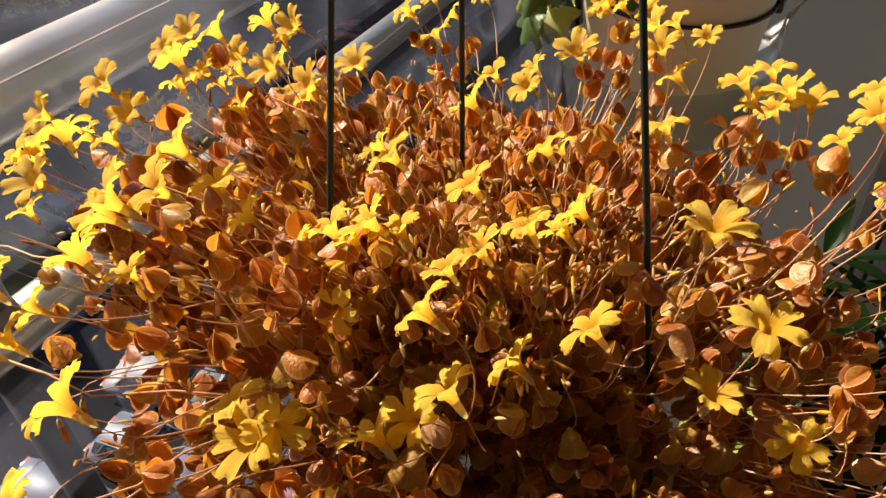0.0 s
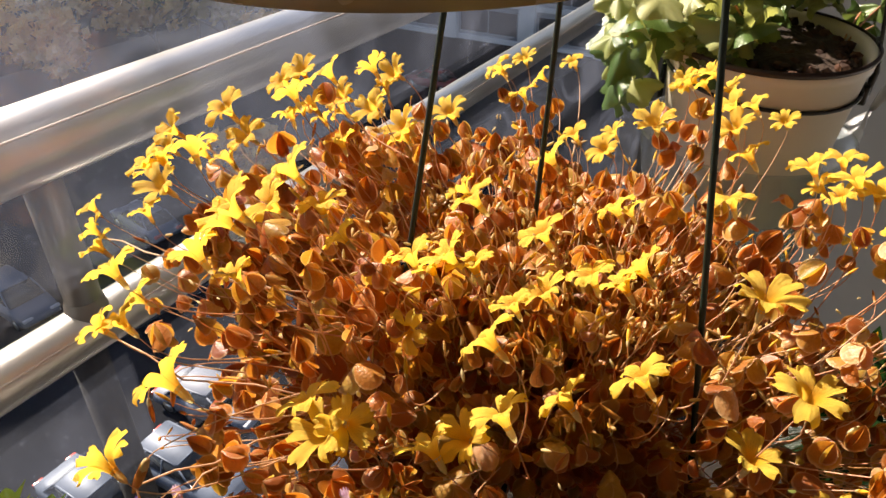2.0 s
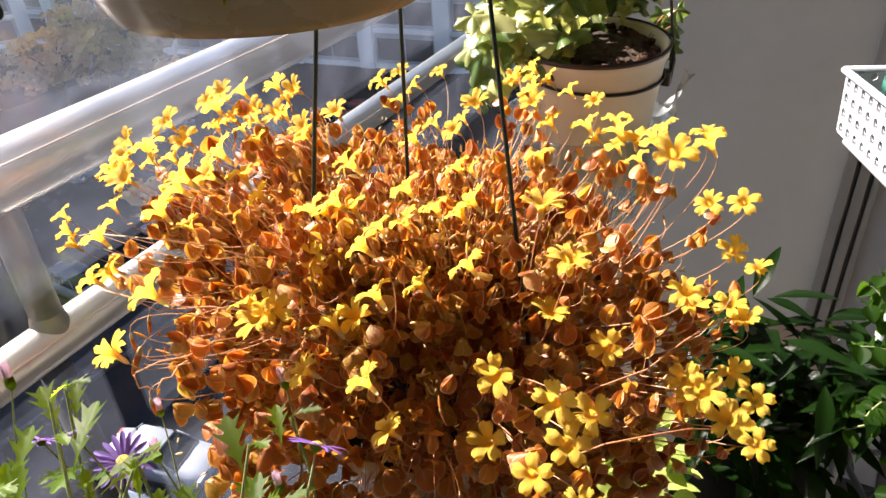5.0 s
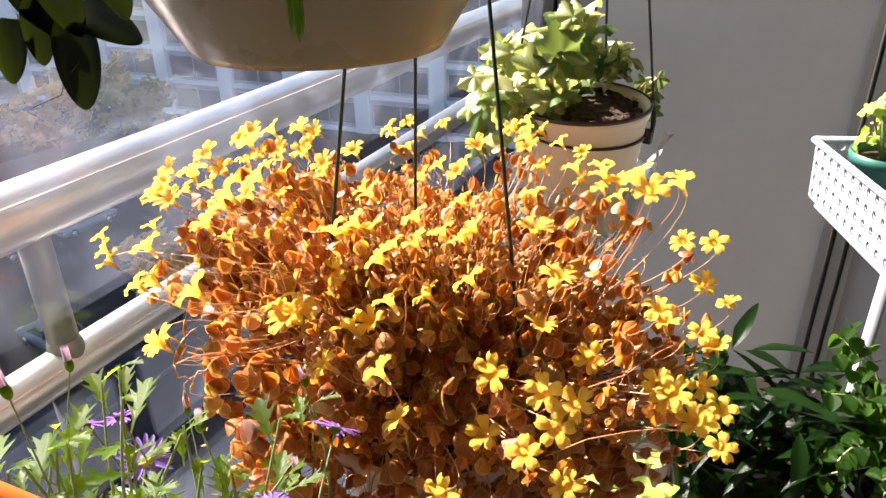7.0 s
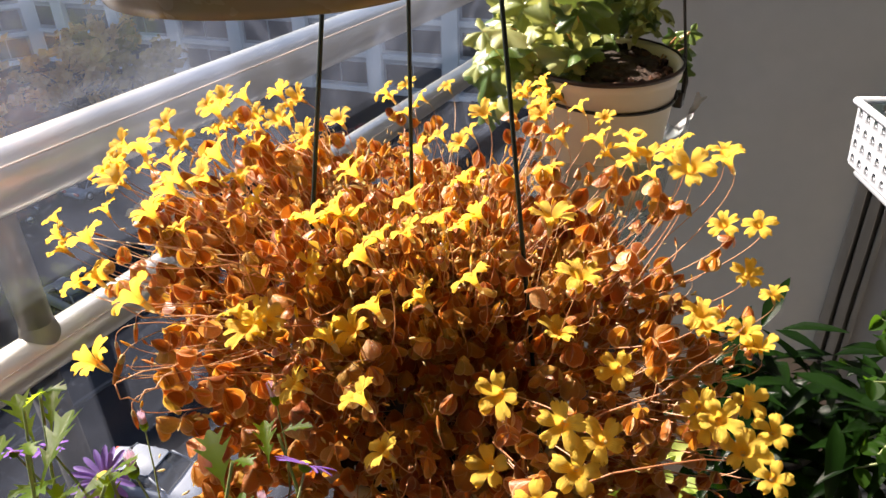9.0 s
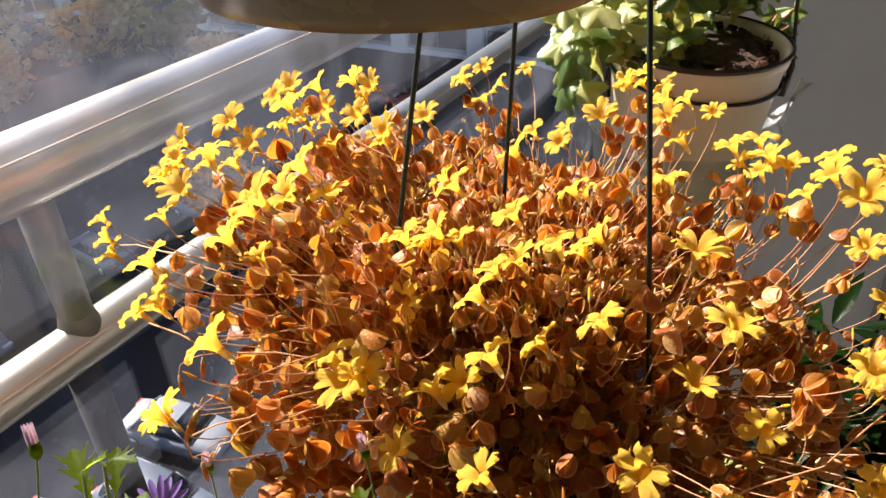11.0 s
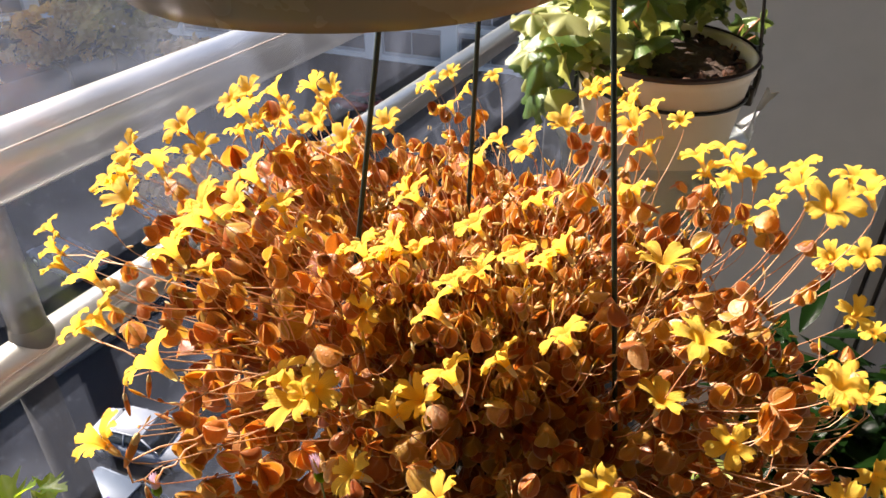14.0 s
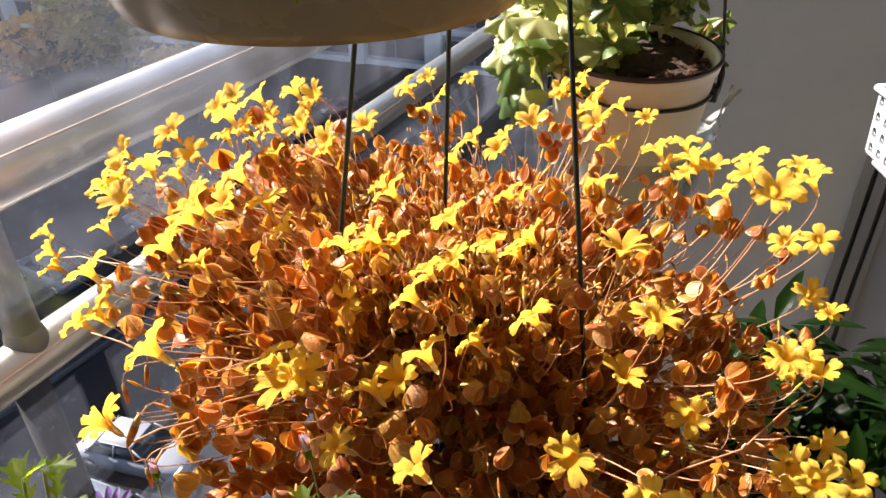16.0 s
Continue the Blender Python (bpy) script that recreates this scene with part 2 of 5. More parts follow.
# Clear thin plastic
k = Mat("clear plastic")
tr = k.node("ShaderNodeBsdfTransparent", Color=(0.93, 0.95, 0.95, 1))
gl = k.node("ShaderNodeBsdfGlossy", Roughness=0.08)
wrink = k.node("ShaderNodeBump", Strength=0.5, Distance=0.003, Height=k.noise(55.0, 3))
k.t.links.new(wrink.outputs[0], gl.inputs["Normal"])
lw = k.node("ShaderNodeLayerWeight", Blend=0.5)
m1 = k.node("ShaderNodeMixShader", Fac=k.math("ADD", k.math("MULTIPLY", k.math("POWER", lw.outputs["Facing"], 4.0), 0.5), 0.06))
k.t.links.new(tr.outputs[0], m1.inputs[1])
k.t.links.new(gl.outputs[0], m1.inputs[2])
haze = k.node("ShaderNodeBsdfTranslucent", Color=(0.8, 0.8, 0.78, 1))
m2 = k.node("ShaderNodeMixShader", Fac=0.07)
k.t.links.new(m1.outputs[0], m2.inputs[1])
k.t.links.new(haze.outputs[0], m2.inputs[2])
k.t.links.new(m2.outputs[0], k.out.inputs[0])
M_CLEAR = k.m

# Dusty window pane: clear, with a thin film of dust and water marks
k = Mat("dusty window glass")
tr = k.node("ShaderNodeBsdfTransparent")
gl = k.node("ShaderNodeBsdfGlossy", Roughness=0.02)
lw = k.node("ShaderNodeLayerWeight", Blend=0.5)
gloss = k.math("ADD", k.math("MULTIPLY", k.math("POWER", lw.outputs["Facing"], 5.0), 0.5), 0.035)
m1 = k.node("ShaderNodeMixShader", Fac=gloss)
k.t.links.new(tr.outputs[0], m1.inputs[1])
k.t.links.new(gl.outputs[0], m1.inputs[2])
dust = k.node("ShaderNodeBsdfTranslucent", Color=(0.47, 0.54, 0.74, 1))
spots = k.ramp(k.noise(240.0, 2), (0.66, (0, 0, 0)), (0.74, (1, 1, 1)))
swirl = k.node("ShaderNodeTexNoise", Scale=2.3, Detail=1.5, Distortion=2.2)
k.put(swirl.inputs["Vector"], k.coords())
wipe = k.ramp(swirl.outputs["Fac"], (0.46, (0, 0, 0)), (0.485, (1, 1, 1)), (0.50, (0.2, 0.2, 0.2)), (0.53, (0, 0, 0)), (0.60, (0, 0, 0)), (0.612, (0.8, 0.8, 0.8)), (0.63, (0, 0, 0)))
film = k.math("ADD", k.math("ADD", k.math("ADD", k.math("MULTIPLY", k.noise(4.0, 6), 0.030), k.math("MULTIPLY", wipe, 0.022)), k.math("MULTIPLY", k.ramp(k.noise(11.0, 8), (0.52, (0, 0, 0)), (0.72, (1, 1, 1))), 0.020)), k.math("MULTIPLY", spots, 0.04))
m2 = k.node("ShaderNodeMixShader", Fac=film)
k.t.links.new(m1.outputs[0], m2.inputs[1])
k.t.links.new(dust.outputs[0], m2.inputs[2])
k.t.links.new(m2.outputs[0], k.out.inputs[0])
M_GLASS = k.m

# Yard shade put into the colours: asphalt and paving darkened, sheen cut.
M_ASPHALT_SHADED = plain("asphalt", (0.009, 0.0105, 0.015), 0.9, 0, 3, 0.5, 0.4, 0.01)
M_PAVE_SHADED = plain("paving", (0.019, 0.021, 0.026), 0.9, 0, 2, 0.25, 0.3, 0.01)
for k in (M_ASPHALT_SHADED, M_PAVE_SHADED):
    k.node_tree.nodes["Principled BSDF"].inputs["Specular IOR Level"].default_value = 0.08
M_EARTH = plain("dry grass and earth", (0.075, 0.068, 0.058), 0.95, 0, 1.2, 0.5, 0.6, 0.05)
M_FACADE = plain("facade stucco", (0.78, 0.79, 0.80), 0.85, 0, 1.5, 0.12, 0.2, 0.01)
M_FACADE2 = plain("grey facade stucco", (0.40, 0.42, 0.46), 0.85, 0, 1.5, 0.15, 0.2, 0.01)
M_PANE = plain("dark window pane", (0.03, 0.038, 0.055), 0.6, 0, 1.0, 0.3, 0.02)
M_KERB = plain("kerb stone", (0.05, 0.05, 0.055), 0.9, 0, 4, 0.2, 0.3, 0.01)
M_BARK = plain("bark", (0.11, 0.08, 0.055), 0.95, 0, 14, 0.4, 0.8, 0.02)
M_AUTUMN = leaf_material("autumn foliage", (0.58, 0.34, 0.15), (0.98, 0.74, 0.40), (0.95, 0.55, 0.14), 0.45, 0.7, True)
M_OLIVE = leaf_material("olive foliage", (0.26, 0.16, 0.05), (0.50, 0.33, 0.10), (0.25, 0.25, 0.06), 0.35, 0.7, True)
M_TYRE = plain("tyre rubber", (0.02, 0.02, 0.02), 0.85, 0, 20, 0.2, 0.2)
M_CARGLASS = plain("car glass", (0.02, 0.025, 0.03), 0.08, 0, 2, 0.2, 0.01)
# White and blue paint dulled and blued to carry the street's shade.
M_CARWHITE = plain("shaded white car paint", (0.19, 0.215, 0.27), 0.55, 0, 2, 0.05, 0.01)
M_CARBLUE = plain("shaded blue car paint", (0.10, 0.13, 0.185), 0.55, 0.2, 2, 0.1, 0.01)
M_CARRED = plain("dark red car paint", (0.22, 0.02, 0.025), 0.22, 0, 2, 0.1, 0.01)
M_CARDARK = plain("dark grey car paint", (0.035, 0.037, 0.042), 0.22, 0.2, 2, 0.1, 0.01)
M_LAMPGLASS = plain("lamp lens", (0.55, 0.1, 0.08), 0.2, 0, 6, 0.2, 0.02)


# ---- mesh helpers ----
def finish(name, bm, material, smooth=True):
    me = bpy.data.meshes.new(name)
    bm.normal_update()
    for f in bm.faces:
        f.smooth = smooth
    bm.to_mesh(me)
    bm.free()
    if material:
        me.materials.append(material)
    return me


def thing(name, label, category, at=(0, 0, 0), group="", kind="", rz=0.0):
    ob = new(name)
    ob.matrix_basis = pose(*at, 0, 0, rz)
    ob.empty_display_size = 0.05
    return tagged(ob, label, category, group, kind)


def part(name, bm, material, parent, label="", smooth=True, m=None, kind=""):
    ob = new(name, finish(name, bm, material, smooth))
    ob.parent = parent
    if m is not None:
        ob.matrix_basis = m
    return tagged(ob, label, kind=kind)


def shared(name, me, parent, m):
    ob = new(name, me)
    ob.parent = parent
    ob.matrix_basis = m
    return ob


def single(name, bm, material, label, category, kind="", smooth=False, at=None):
    ob = new(name, finish(name, bm, material, smooth))
    if at is not None:
        ob.matrix_basis = at
    return tagged(ob, label, category, kind=kind)


def box(bm, lo, hi, bevel=0.0):
    lo, hi = Vector(lo), Vector(hi)
    r = bmesh.ops.create_cube(bm, size=1.0, matrix=Matrix.LocRotScale((lo + hi) / 2, None, hi - lo))
    if bevel:
        edges = list({e for v in r["verts"] for e in v.link_edges})
        bmesh.ops.bevel(bm, geom=edges, offset=bevel, segments=2, profile=0.6, affect="EDGES")
    return bm


def tube(bm, pts, radii, seg=6, cap=True):
    """A tube along points, with one radius or one for each point."""
    pts = [Vector(p) for p in pts]
    if not isinstance(radii, (list, tuple)):
        radii = [radii] * len(pts)
    rings, side = [], None
    for i, p in enumerate(pts):
        d = (pts[min(i + 1, len(pts) - 1)] - pts[max(i - 1, 0)]).normalized()
        if side is None:
            side = d.orthogonal().normalized()
        side = (side - d * side.dot(d)).normalized()
        up = d.cross(side)
        rings.append([bm.verts.new(p + (side * math.cos(a) + up * math.sin(a)) * radii[i])
                      for a in (2 * math.pi * j / seg for j in range(seg))])
    for a, b in zip(rings, rings[1:]):
        for j in range(seg):
            bm.faces.new((a[j], a[(j + 1) % seg], b[(j + 1) % seg], b[j]))
    if cap:
        bm.faces.new(rings[0][::-1])
        bm.faces.new(rings[-1])
    return bm


def lathe(bm, profile, seg=48, at=(0, 0, 0), wobble=0.0):
    """A turned form: (radius, height) pairs from the outside bottom round to the inside."""
    at, rings = Vector(at), []
    for i, (r, h) in enumerate(profile):
        if r < 1e-6:
            rings.append([bm.verts.new(at + Vector((0, 0, h)))])
        else:
            rings.append([bm.verts.new(at + Vector((r * math.cos(a), r * math.sin(a), h)) * 1.0
                                       + Vector((wobble * math.sin(3 * a), wobble * math.cos(2 * a), 0)))
                          for a in (2 * math.pi * j / seg for j in range(seg))])
    for a, b in zip(rings, rings[1:]):
        for j in range(seg):
            p, q, r2, s = a[j % len(a)], a[(j + 1) % len(a)], b[(j + 1) % len(b)], b[j % len(b)]
            vs = [v for n, v in enumerate((p, q, r2, s)) if v not in (p, q, r2, s)[:n]]
            if len(vs) > 2:
                bm.faces.new(vs)
    return bm


def bend(a, b, sag, n=6, side=(0, 0, 0)):
    """Points on an arc from a to b, lifted by sag in the middle."""
    a, b, side = Vector(a), Vector(b), Vector(side)
    return [a.lerp(b, i / n) + (Vector((0, 0, sag)) + side) * math.sin(math.pi * i / n) for i in range(n + 1)]


def aim(at, normal, spin=0.0, size=1.0):
    """A pose whose z axis is the given normal."""
    q = Vector(normal).normalized().to_track_quat("Z", "Y").to_matrix().to_4x4()
    return Matrix.Translation(at) @ q @ Matrix.Rotation(spin, 4, "Z") @ Matrix.Scale(size, 4)


RNG = random.Random(7)


# ---- the room: glazed balcony ----
GLASS_X, WALL_Y, RAIL_X, SKEW = -0.40, 1.36, -0.50, 4.57
ROOM_X, BACK_Y, FLOOR_Z, CEIL_Z = 1.05, -1.9, 0.0, 2.55

b = bmesh.new()
box(b, (GLASS_X - 0.3, BACK_Y - 0.15, -0.2), (ROOM_X + 0.15, WALL_Y + 0.2, FLOOR_Z))
floor = single("floor", b, M_FLOOR, "dark grey tiled balcony floor", "floor", "structure")
b = bmesh.new()
box(b, (GLASS_X - 0.3, BACK_Y - 0.15, CEIL_Z), (ROOM_X + 0.15, WALL_Y + 0.2, CEIL_Z + 0.18))
single("ceiling", b, M_CEIL, "plain white balcony ceiling", "ceiling", "structure")
b = bmesh.new()
box(b, (-0.372, WALL_Y, FLOOR_Z), (0.135, WALL_Y + 0.14, CEIL_Z))
single("wall_end", b, M_WALL, "beige-grey painted plaster end wall", "wall", "structure")
b = bmesh.new()
box(b, (0.20, WALL_Y + 0.012, FLOOR_Z), (ROOM_X, WALL_Y + 0.14, CEIL_Z))
single("wall_panel", b, M_DOOR, "pale grey painted panel beside the plaster wall", "wall", "structure")
b = bmesh.new()
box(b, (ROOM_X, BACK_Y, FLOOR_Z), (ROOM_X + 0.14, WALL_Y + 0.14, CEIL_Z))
single("wall_inner", b, M_INNER, "unseen inner wall, plaster darkened to cut bounced light", "wall", "structure")
b = bmesh.new()
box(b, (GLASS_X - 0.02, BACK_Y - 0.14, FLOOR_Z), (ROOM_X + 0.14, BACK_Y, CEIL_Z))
single("wall_back", b, M_INNER, "unseen back wall, plaster darkened to cut bounced light", "wall", "structure")

# Frame strip between plaster and panel
door = thing("door_1", "slim grey aluminium door frame set in the end wall", "door frame", (0.135, WALL_Y, 0), kind="structure")
for x0, x1, y0, mt in ((0.0, 0.018, -0.012, M_ALULIGHT), (0.018, 0.027, 0.004, M_ALUMID), (0.027, 0.045, -0.008, M_ALULIGHT),
                       (0.045, 0.054, 0.006, M_ALUMID), (0.054, 0.065, -0.004, M_ALULIGHT)):
    part("frame_strip", box(bmesh.new(), (x0, y0, 0), (x1, 0.1, CEIL_Z), 0.0015 if mt is M_ALULIGHT else 0), mt, door)

# Glazing: dark corner frame, panes, sill and head
win = thing("window_1", "full-height dusty balcony glazing in a dark aluminium frame", "window", (GLASS_X, 0.3, 0), kind="structure", rz=SKEW)
END_Y = WALL_Y - 0.3
part("corner_post", box(bmesh.new(), (-0.05, END_Y - 0.02, 0), (0.022, END_Y + 0.12, CEIL_Z), 0.004), M_ALU, win)
part("corner_post", box(bmesh.new(), (0.026, END_Y - 0.012, 0), (0.070, END_Y + 0.10, CEIL_Z), 0.004), M_ALU, win)
part("corner_cover", box(bmesh.new(), (0.072, END_Y - 0.004, 0), (0.104, END_Y + 0.09, CEIL_Z), 0.003), M_ALULIGHT, win)
part("head", box(bmesh.new(), (-0.04, BACK_Y, CEIL_Z - 0.07), (0.03, END_Y - 0.022, CEIL_Z - 0.001), 0.004), M_ALU, win)
part("sill", box(bmesh.new(), (-0.05, BACK_Y, 0.001), (0.05, END_Y - 0.022, 0.28), 0.004), M_ALU, win)
part("mullion", box(bmesh.new(), (-0.03, -0.98, 0.282), (0.02, -0.92, CEIL_Z - 0.072), 0.004), M_ALU, win)
for y0, y1 in ((-0.918, END_Y - 0.022), (BACK_Y + 0.002, -0.982)):
    pane = part("pane", box(bmesh.new(), (-0.004, y0, 0.283), (0.002, y1, CEIL_Z - 0.073)), M_GLASS, win, smooth=False)
    pane.visible_shadow = False

M_RAIL_HIGHLIGHT = plain("painted rail highlight", (0.62, 0.53, 0.47), 0.5, 0, 90, 0.3, 0.2)
# Near-black paint carries the shade on the lower posts.
M_POSTDARK = plain("shade-dark post paint", (0.010, 0.010, 0.011), 0.85, 0, 40, 0.3, 0.2)
M_DARKPAINT = plain("dark grey paint", (0.022, 0.023, 0.026), 0.6, 0, 60, 0.2, 0.1)
# Outside railing of steel tube
rail = thing("railing", "brushed stainless steel balcony railing outside the glass", "railing", (RAIL_X, 0.3, 0), rz=SKEW)
LOW_Z, TOP_Z, R_TOP, R_LOW, R_POST = 1.037, 1.199, 0.0285, 0.0210, 0.0140
part("handrail", tube(bmesh.new(), [(0, -3.2, TOP_Z), (0, 0, TOP_Z), (0, 3.4, TOP_Z)], R_TOP, 40), M_STEEL, rail, "thick polished top rail")
for z in (LOW_Z, 0.16):
    part("lower_rail", tube(bmesh.new(), [(0, -3.2, z), (0, 0, z), (0, 3.4, z)], R_LOW, 32), M_STEEL, rail)
# Pale strips added to paint in the thin highlight along two rails.
for z, r, turn in ((TOP_Z, R_TOP, 36), (LOW_Z, R_LOW, 30)):
    a = radians(turn)
    c, d = r * math.cos(a), z + r * math.sin(a)
    part("seam", tube(bmesh.new(), [(c, -3.2, d), (c, 0, d), (c, 3.4, d)], 0.0010, 8), M_RAIL_HIGHLIGHT, rail, "thin pale strip standing in for the rail's bright line")
POST_Y = (-0.135, 1.25, -1.5, 2.6)
for y in POST_Y:
    p = part("post", tube(bmesh.new(), [(0, y, LOW_Z + 0.02), (0, y, TOP_Z - 0.02)], R_POST, 24), M_STEELDULL, rail)
    part("weld_ring", lathe(bmesh.new(), [(R_POST, 0.030), (R_POST + 0.0016, 0.026), (R_POST + 0.0028, 0.018), (R_POST + 0.0036, 0.008)], 24, (0, y, LOW_Z)), M_STEELDULL, p)
    part("post", tube(bmesh.new(), [(0.0, y - 0.012, LOW_Z - 0.02), (0, y - 0.012, -0.1)], R_POST * 1.05, 20), M_POSTDARK, rail, "lower post, darkened as in shade")


# ---- outside: street far below ----
G = -19.0
b = bmesh.new()
bmesh.ops.create_grid(b, x_segments=2, y_segments=2, size=900, matrix=Matrix.Translation((-300, 300, G)))
single("ground", b, M_ASPHALT_SHADED, "asphalt street and yard far below, darkened as in shade", "ground", "structure")


# ---- hanging oxalis: pot, wires, plant ----
OX = Vector((-0.088, 0.185, 1.118))
HOOK = Vector((-0.112, 0.233, 1.70))
WIRE_FEET = (Vector((-0.147, 0.134, 1.135)), Vector((-0.122, 0.216, 1.135)), Vector((-0.012, 0.169, 1.135)))
RIGHT, AHEAD = Vector((0.866, 0.5, 0)), Vector((-0.5, 0.866, 0))

pot = thing("hanging_pot", "cream plastic hanging pot on three green coated wires", "hanging pot", (OX.x, OX.y, 1.02))
part("bowl", lathe(bmesh.new(), [(0, 0), (0.05, 0), (0.056, 0.004), (0.072, 0.10), (0.078, 0.104), (0.079, 0.112), (0.074, 0.114), (0.069, 0.10), (0.054, 0.012), (0, 0.01)]), M_CREAM, pot)
part("soil", lathe(bmesh.new(), [(0.066, 0.084), (0.04, 0.09), (0, 0.092)], 24), M_SOIL_SHADED, pot, "potting soil darkened as under leaf shade")
POT0 = Vector((OX.x, OX.y, 1.02))
for foot in WIRE_FEET:
    pts = [foot + Vector((0, 0, -0.03)), foot, foot.lerp(HOOK, 0.5) + Vector((0.0008, -0.001, 0)), HOOK - Vector((0, 0, 0.02)), HOOK]
    part("hanger_wire", tube(bmesh.new(), [p - POT0 for p in pts], 0.00115, 8), M_WIRE, pot, "dark green coated wire")
hook_pts = [HOOK + Vector((0.012 * math.sin(a), 0, 0.012 - 0.012 * math.cos(a))) for a in (x * 0.5 for x in range(0, 8))]
hook_pts += [Vector((HOOK.x, HOOK.y, 1.76)), Vector((HOOK.x, HOOK.y, CEIL_Z))]
part("hook", tube(bmesh.new(), [p - POT0 for p in hook_pts], 0.0016, 8), M_WIRE, pot)


LEAFLET = ((0.0, 0.05), (0.07, 0.25), (0.2, 0.43), (0.4, 0.545), (0.6, 0.55), (0.78, 0.46), (0.91, 0.30), (0.985, 0.10))


def leaflet(bm, m, rng, fold, curl):
    """One nearly round leaflet from its foot along +y, its halves folded down from the midrib, with a shallow notch."""
    uv = bm.loops.layers.uv.verify()
    rows, wave, tip = [], rng.uniform(0, 6), rng.uniform(0.0, 0.09)
    for i, (y, w) in enumerate(LEAFLET):
        row = []
        for s in (-1, -0.6, 0, 0.6, 1):
            a = fold * (0.7 + 0.5 * abs(s)) + 0.05 * math.sin(3 * y + wave + s)
            d = w * abs(s)
            yy = y + tip * abs(s) * max(0.0, y - 0.5)
            v = bm.verts.new(m @ Vector((math.copysign(d * math.cos(a), s) if s else 0.0, yy * (1 - 0.1 * curl), -d * math.sin(a) - curl * yy * yy + 0.015 * math.sin(5 * yy + wave))))
            row.append((v, (max(abs(s), (y - 0.35) / 0.62), y)))
        rows.append(row)
    for a, c in zip(rows, rows[1:]):
        for j in range(4):
            quad = (a[j], a[j + 1], c[j + 1], c[j])
            f = bm.faces.new([q[0] for q in quad])
            for loop, q in zip(f.loops, quad):
                loop[uv].uv = q[1]


def trifoliate(bm, m, rng):
    """A leaf of three drooping round leaflets, folded like a purse round the tip of its stalk."""
    droop, fold = rng.uniform(24, 88), radians(rng.uniform(8, 52))
    for i in range(3):
        s = rng.uniform(0.9, 1.12)
        k = Matrix.Rotation(radians(120 * i + rng.uniform(-16, 16)), 4, "Z") @ Matrix.Rotation(radians(-droop + rng.uniform(-14, 14)), 4, "X")
        leaflet(bm, m @ k @ Matrix.Scale(s, 4), rng, fold * rng.uniform(0.8, 1.2), rng.uniform(0.05, 0.4))


CROWN = OX + Vector((0, 0, 0.070))


def dome(rng, low=-0.8):
    """A random place on the leafy crown, flat on top and narrowing to the pot, and its outward normal."""
    while True:
        d = Vector((rng.gauss(0, 1), rng.gauss(0, 1), rng.gauss(0, 1))).normalized()
        if d.z > low:
            break
    u = math.atan2(d.y, d.x)
    rr = 0.182 * (1.0 + 0.05 * math.sin(3 * u + 1.0) + 0.04 * math.sin(5 * u)) * (1.0 - 0.24 * max(0.0, -0.75 * d.x - 0.66 * d.y - 0.25) - 0.12 * max(0.0, d.x))
    rz, e = (0.064, 2.4) if d.z > 0 else (0.150, 1.5 - 0.3 * max(0.0, d.x))
    k = ((math.hypot(d.x, d.y) / rr) ** e + (abs(d.z) / rz) ** e) ** (-1 / e)
    off = RIGHT * (d.x * k) + AHEAD * (d.y * k * (1.08 if d.y > 0 else 0.96)) + Vector((0, 0, d.z * k))
    off.z -= 0.2 * off.dot(RIGHT) + 0.42 * max(0.0, -off.dot(AHEAD) - 0.03)
    n = (RIGHT * d.x + AHEAD * d.y + Vector((0, 0, d.z * (2.2 if d.z > 0 else 1.0)))).normalized()
    return CROWN + off, n


oxalis = thing("oxalis_plant", "bushy bronze-leaved oxalis full of yellow flowers, spilling over its hanging pot", "plant", tuple(OX))
LEAF_MESHES = []
for i in range(14):
    b = bmesh.new()
    trifoliate(b, Matrix.Identity(4), random.Random(100 + i))
    LEAF_MESHES.append(finish("leaf", b, M_OX))
stems, mass = bmesh.new(), bmesh.new()
leaf_spots = []
for i in range(3600):
    p, n = dome(RNG)
    depth = abs(RNG.gauss(0, 0.018)) if i % 5 > 1 else RNG.uniform(0.01, 0.11)
    p = p - n * depth + Vector((RNG.uniform(-1, 1), RNG.uniform(-1, 1), RNG.uniform(-1, 1))) * 0.006
    leaf_spots.append((p, n, depth))
near = sorted(range(len(leaf_spots)), key=lambda i: leaf_spots[i][2] - 0.25 * leaf_spots[i][1].z + 0.35 * leaf_spots[i][1].dot(AHEAD))
chosen = set(near[:300])
for i, (p, n, depth) in enumerate(leaf_spots):
    up = (n * 0.6 + Vector((0, 0, 0.8)) + Vector((RNG.uniform(-1, 1), RNG.uniform(-1, 1), RNG.uniform(-0.5, 0.5))) * 0.35).normalized()
    size = RNG.uniform(0.0074, 0.0124)
    m = aim(p - OX, up, RNG.uniform(0, 6.3), size)
    if i in chosen:
        shared("leaf", LEAF_MESHES[RNG.randrange(14)], oxalis, m)
    else:
        trifoliate(mass, m, RNG)
    if i % 5 > (1 if n.z > 0.2 else 0):
        continue
    root = OX + Vector(((p.x - OX.x) * 0.45, (p.y - OX.y) * 0.45, max(-0.02, (p.z - OX.z) * 0.35)))
    q = p.lerp(root, RNG.uniform(0.3, 0.65)) if n.z > 0.2 else p - n * RNG.uniform(0.008, 0.02) + Vector((0, 0, RNG.uniform(0.008, 0.022)))
    tube(stems, [x - OX for x in bend(p, q, 0.003, 3, (RNG.uniform(-1, 1) * 0.008, RNG.uniform(-1, 1) * 0.008, 0))], [0.0002, 0.00024, 0.00028, 0.0003], 5, False)
part("leaf_mass", mass, M_OX_ISLAND, oxalis, kind="stuff")


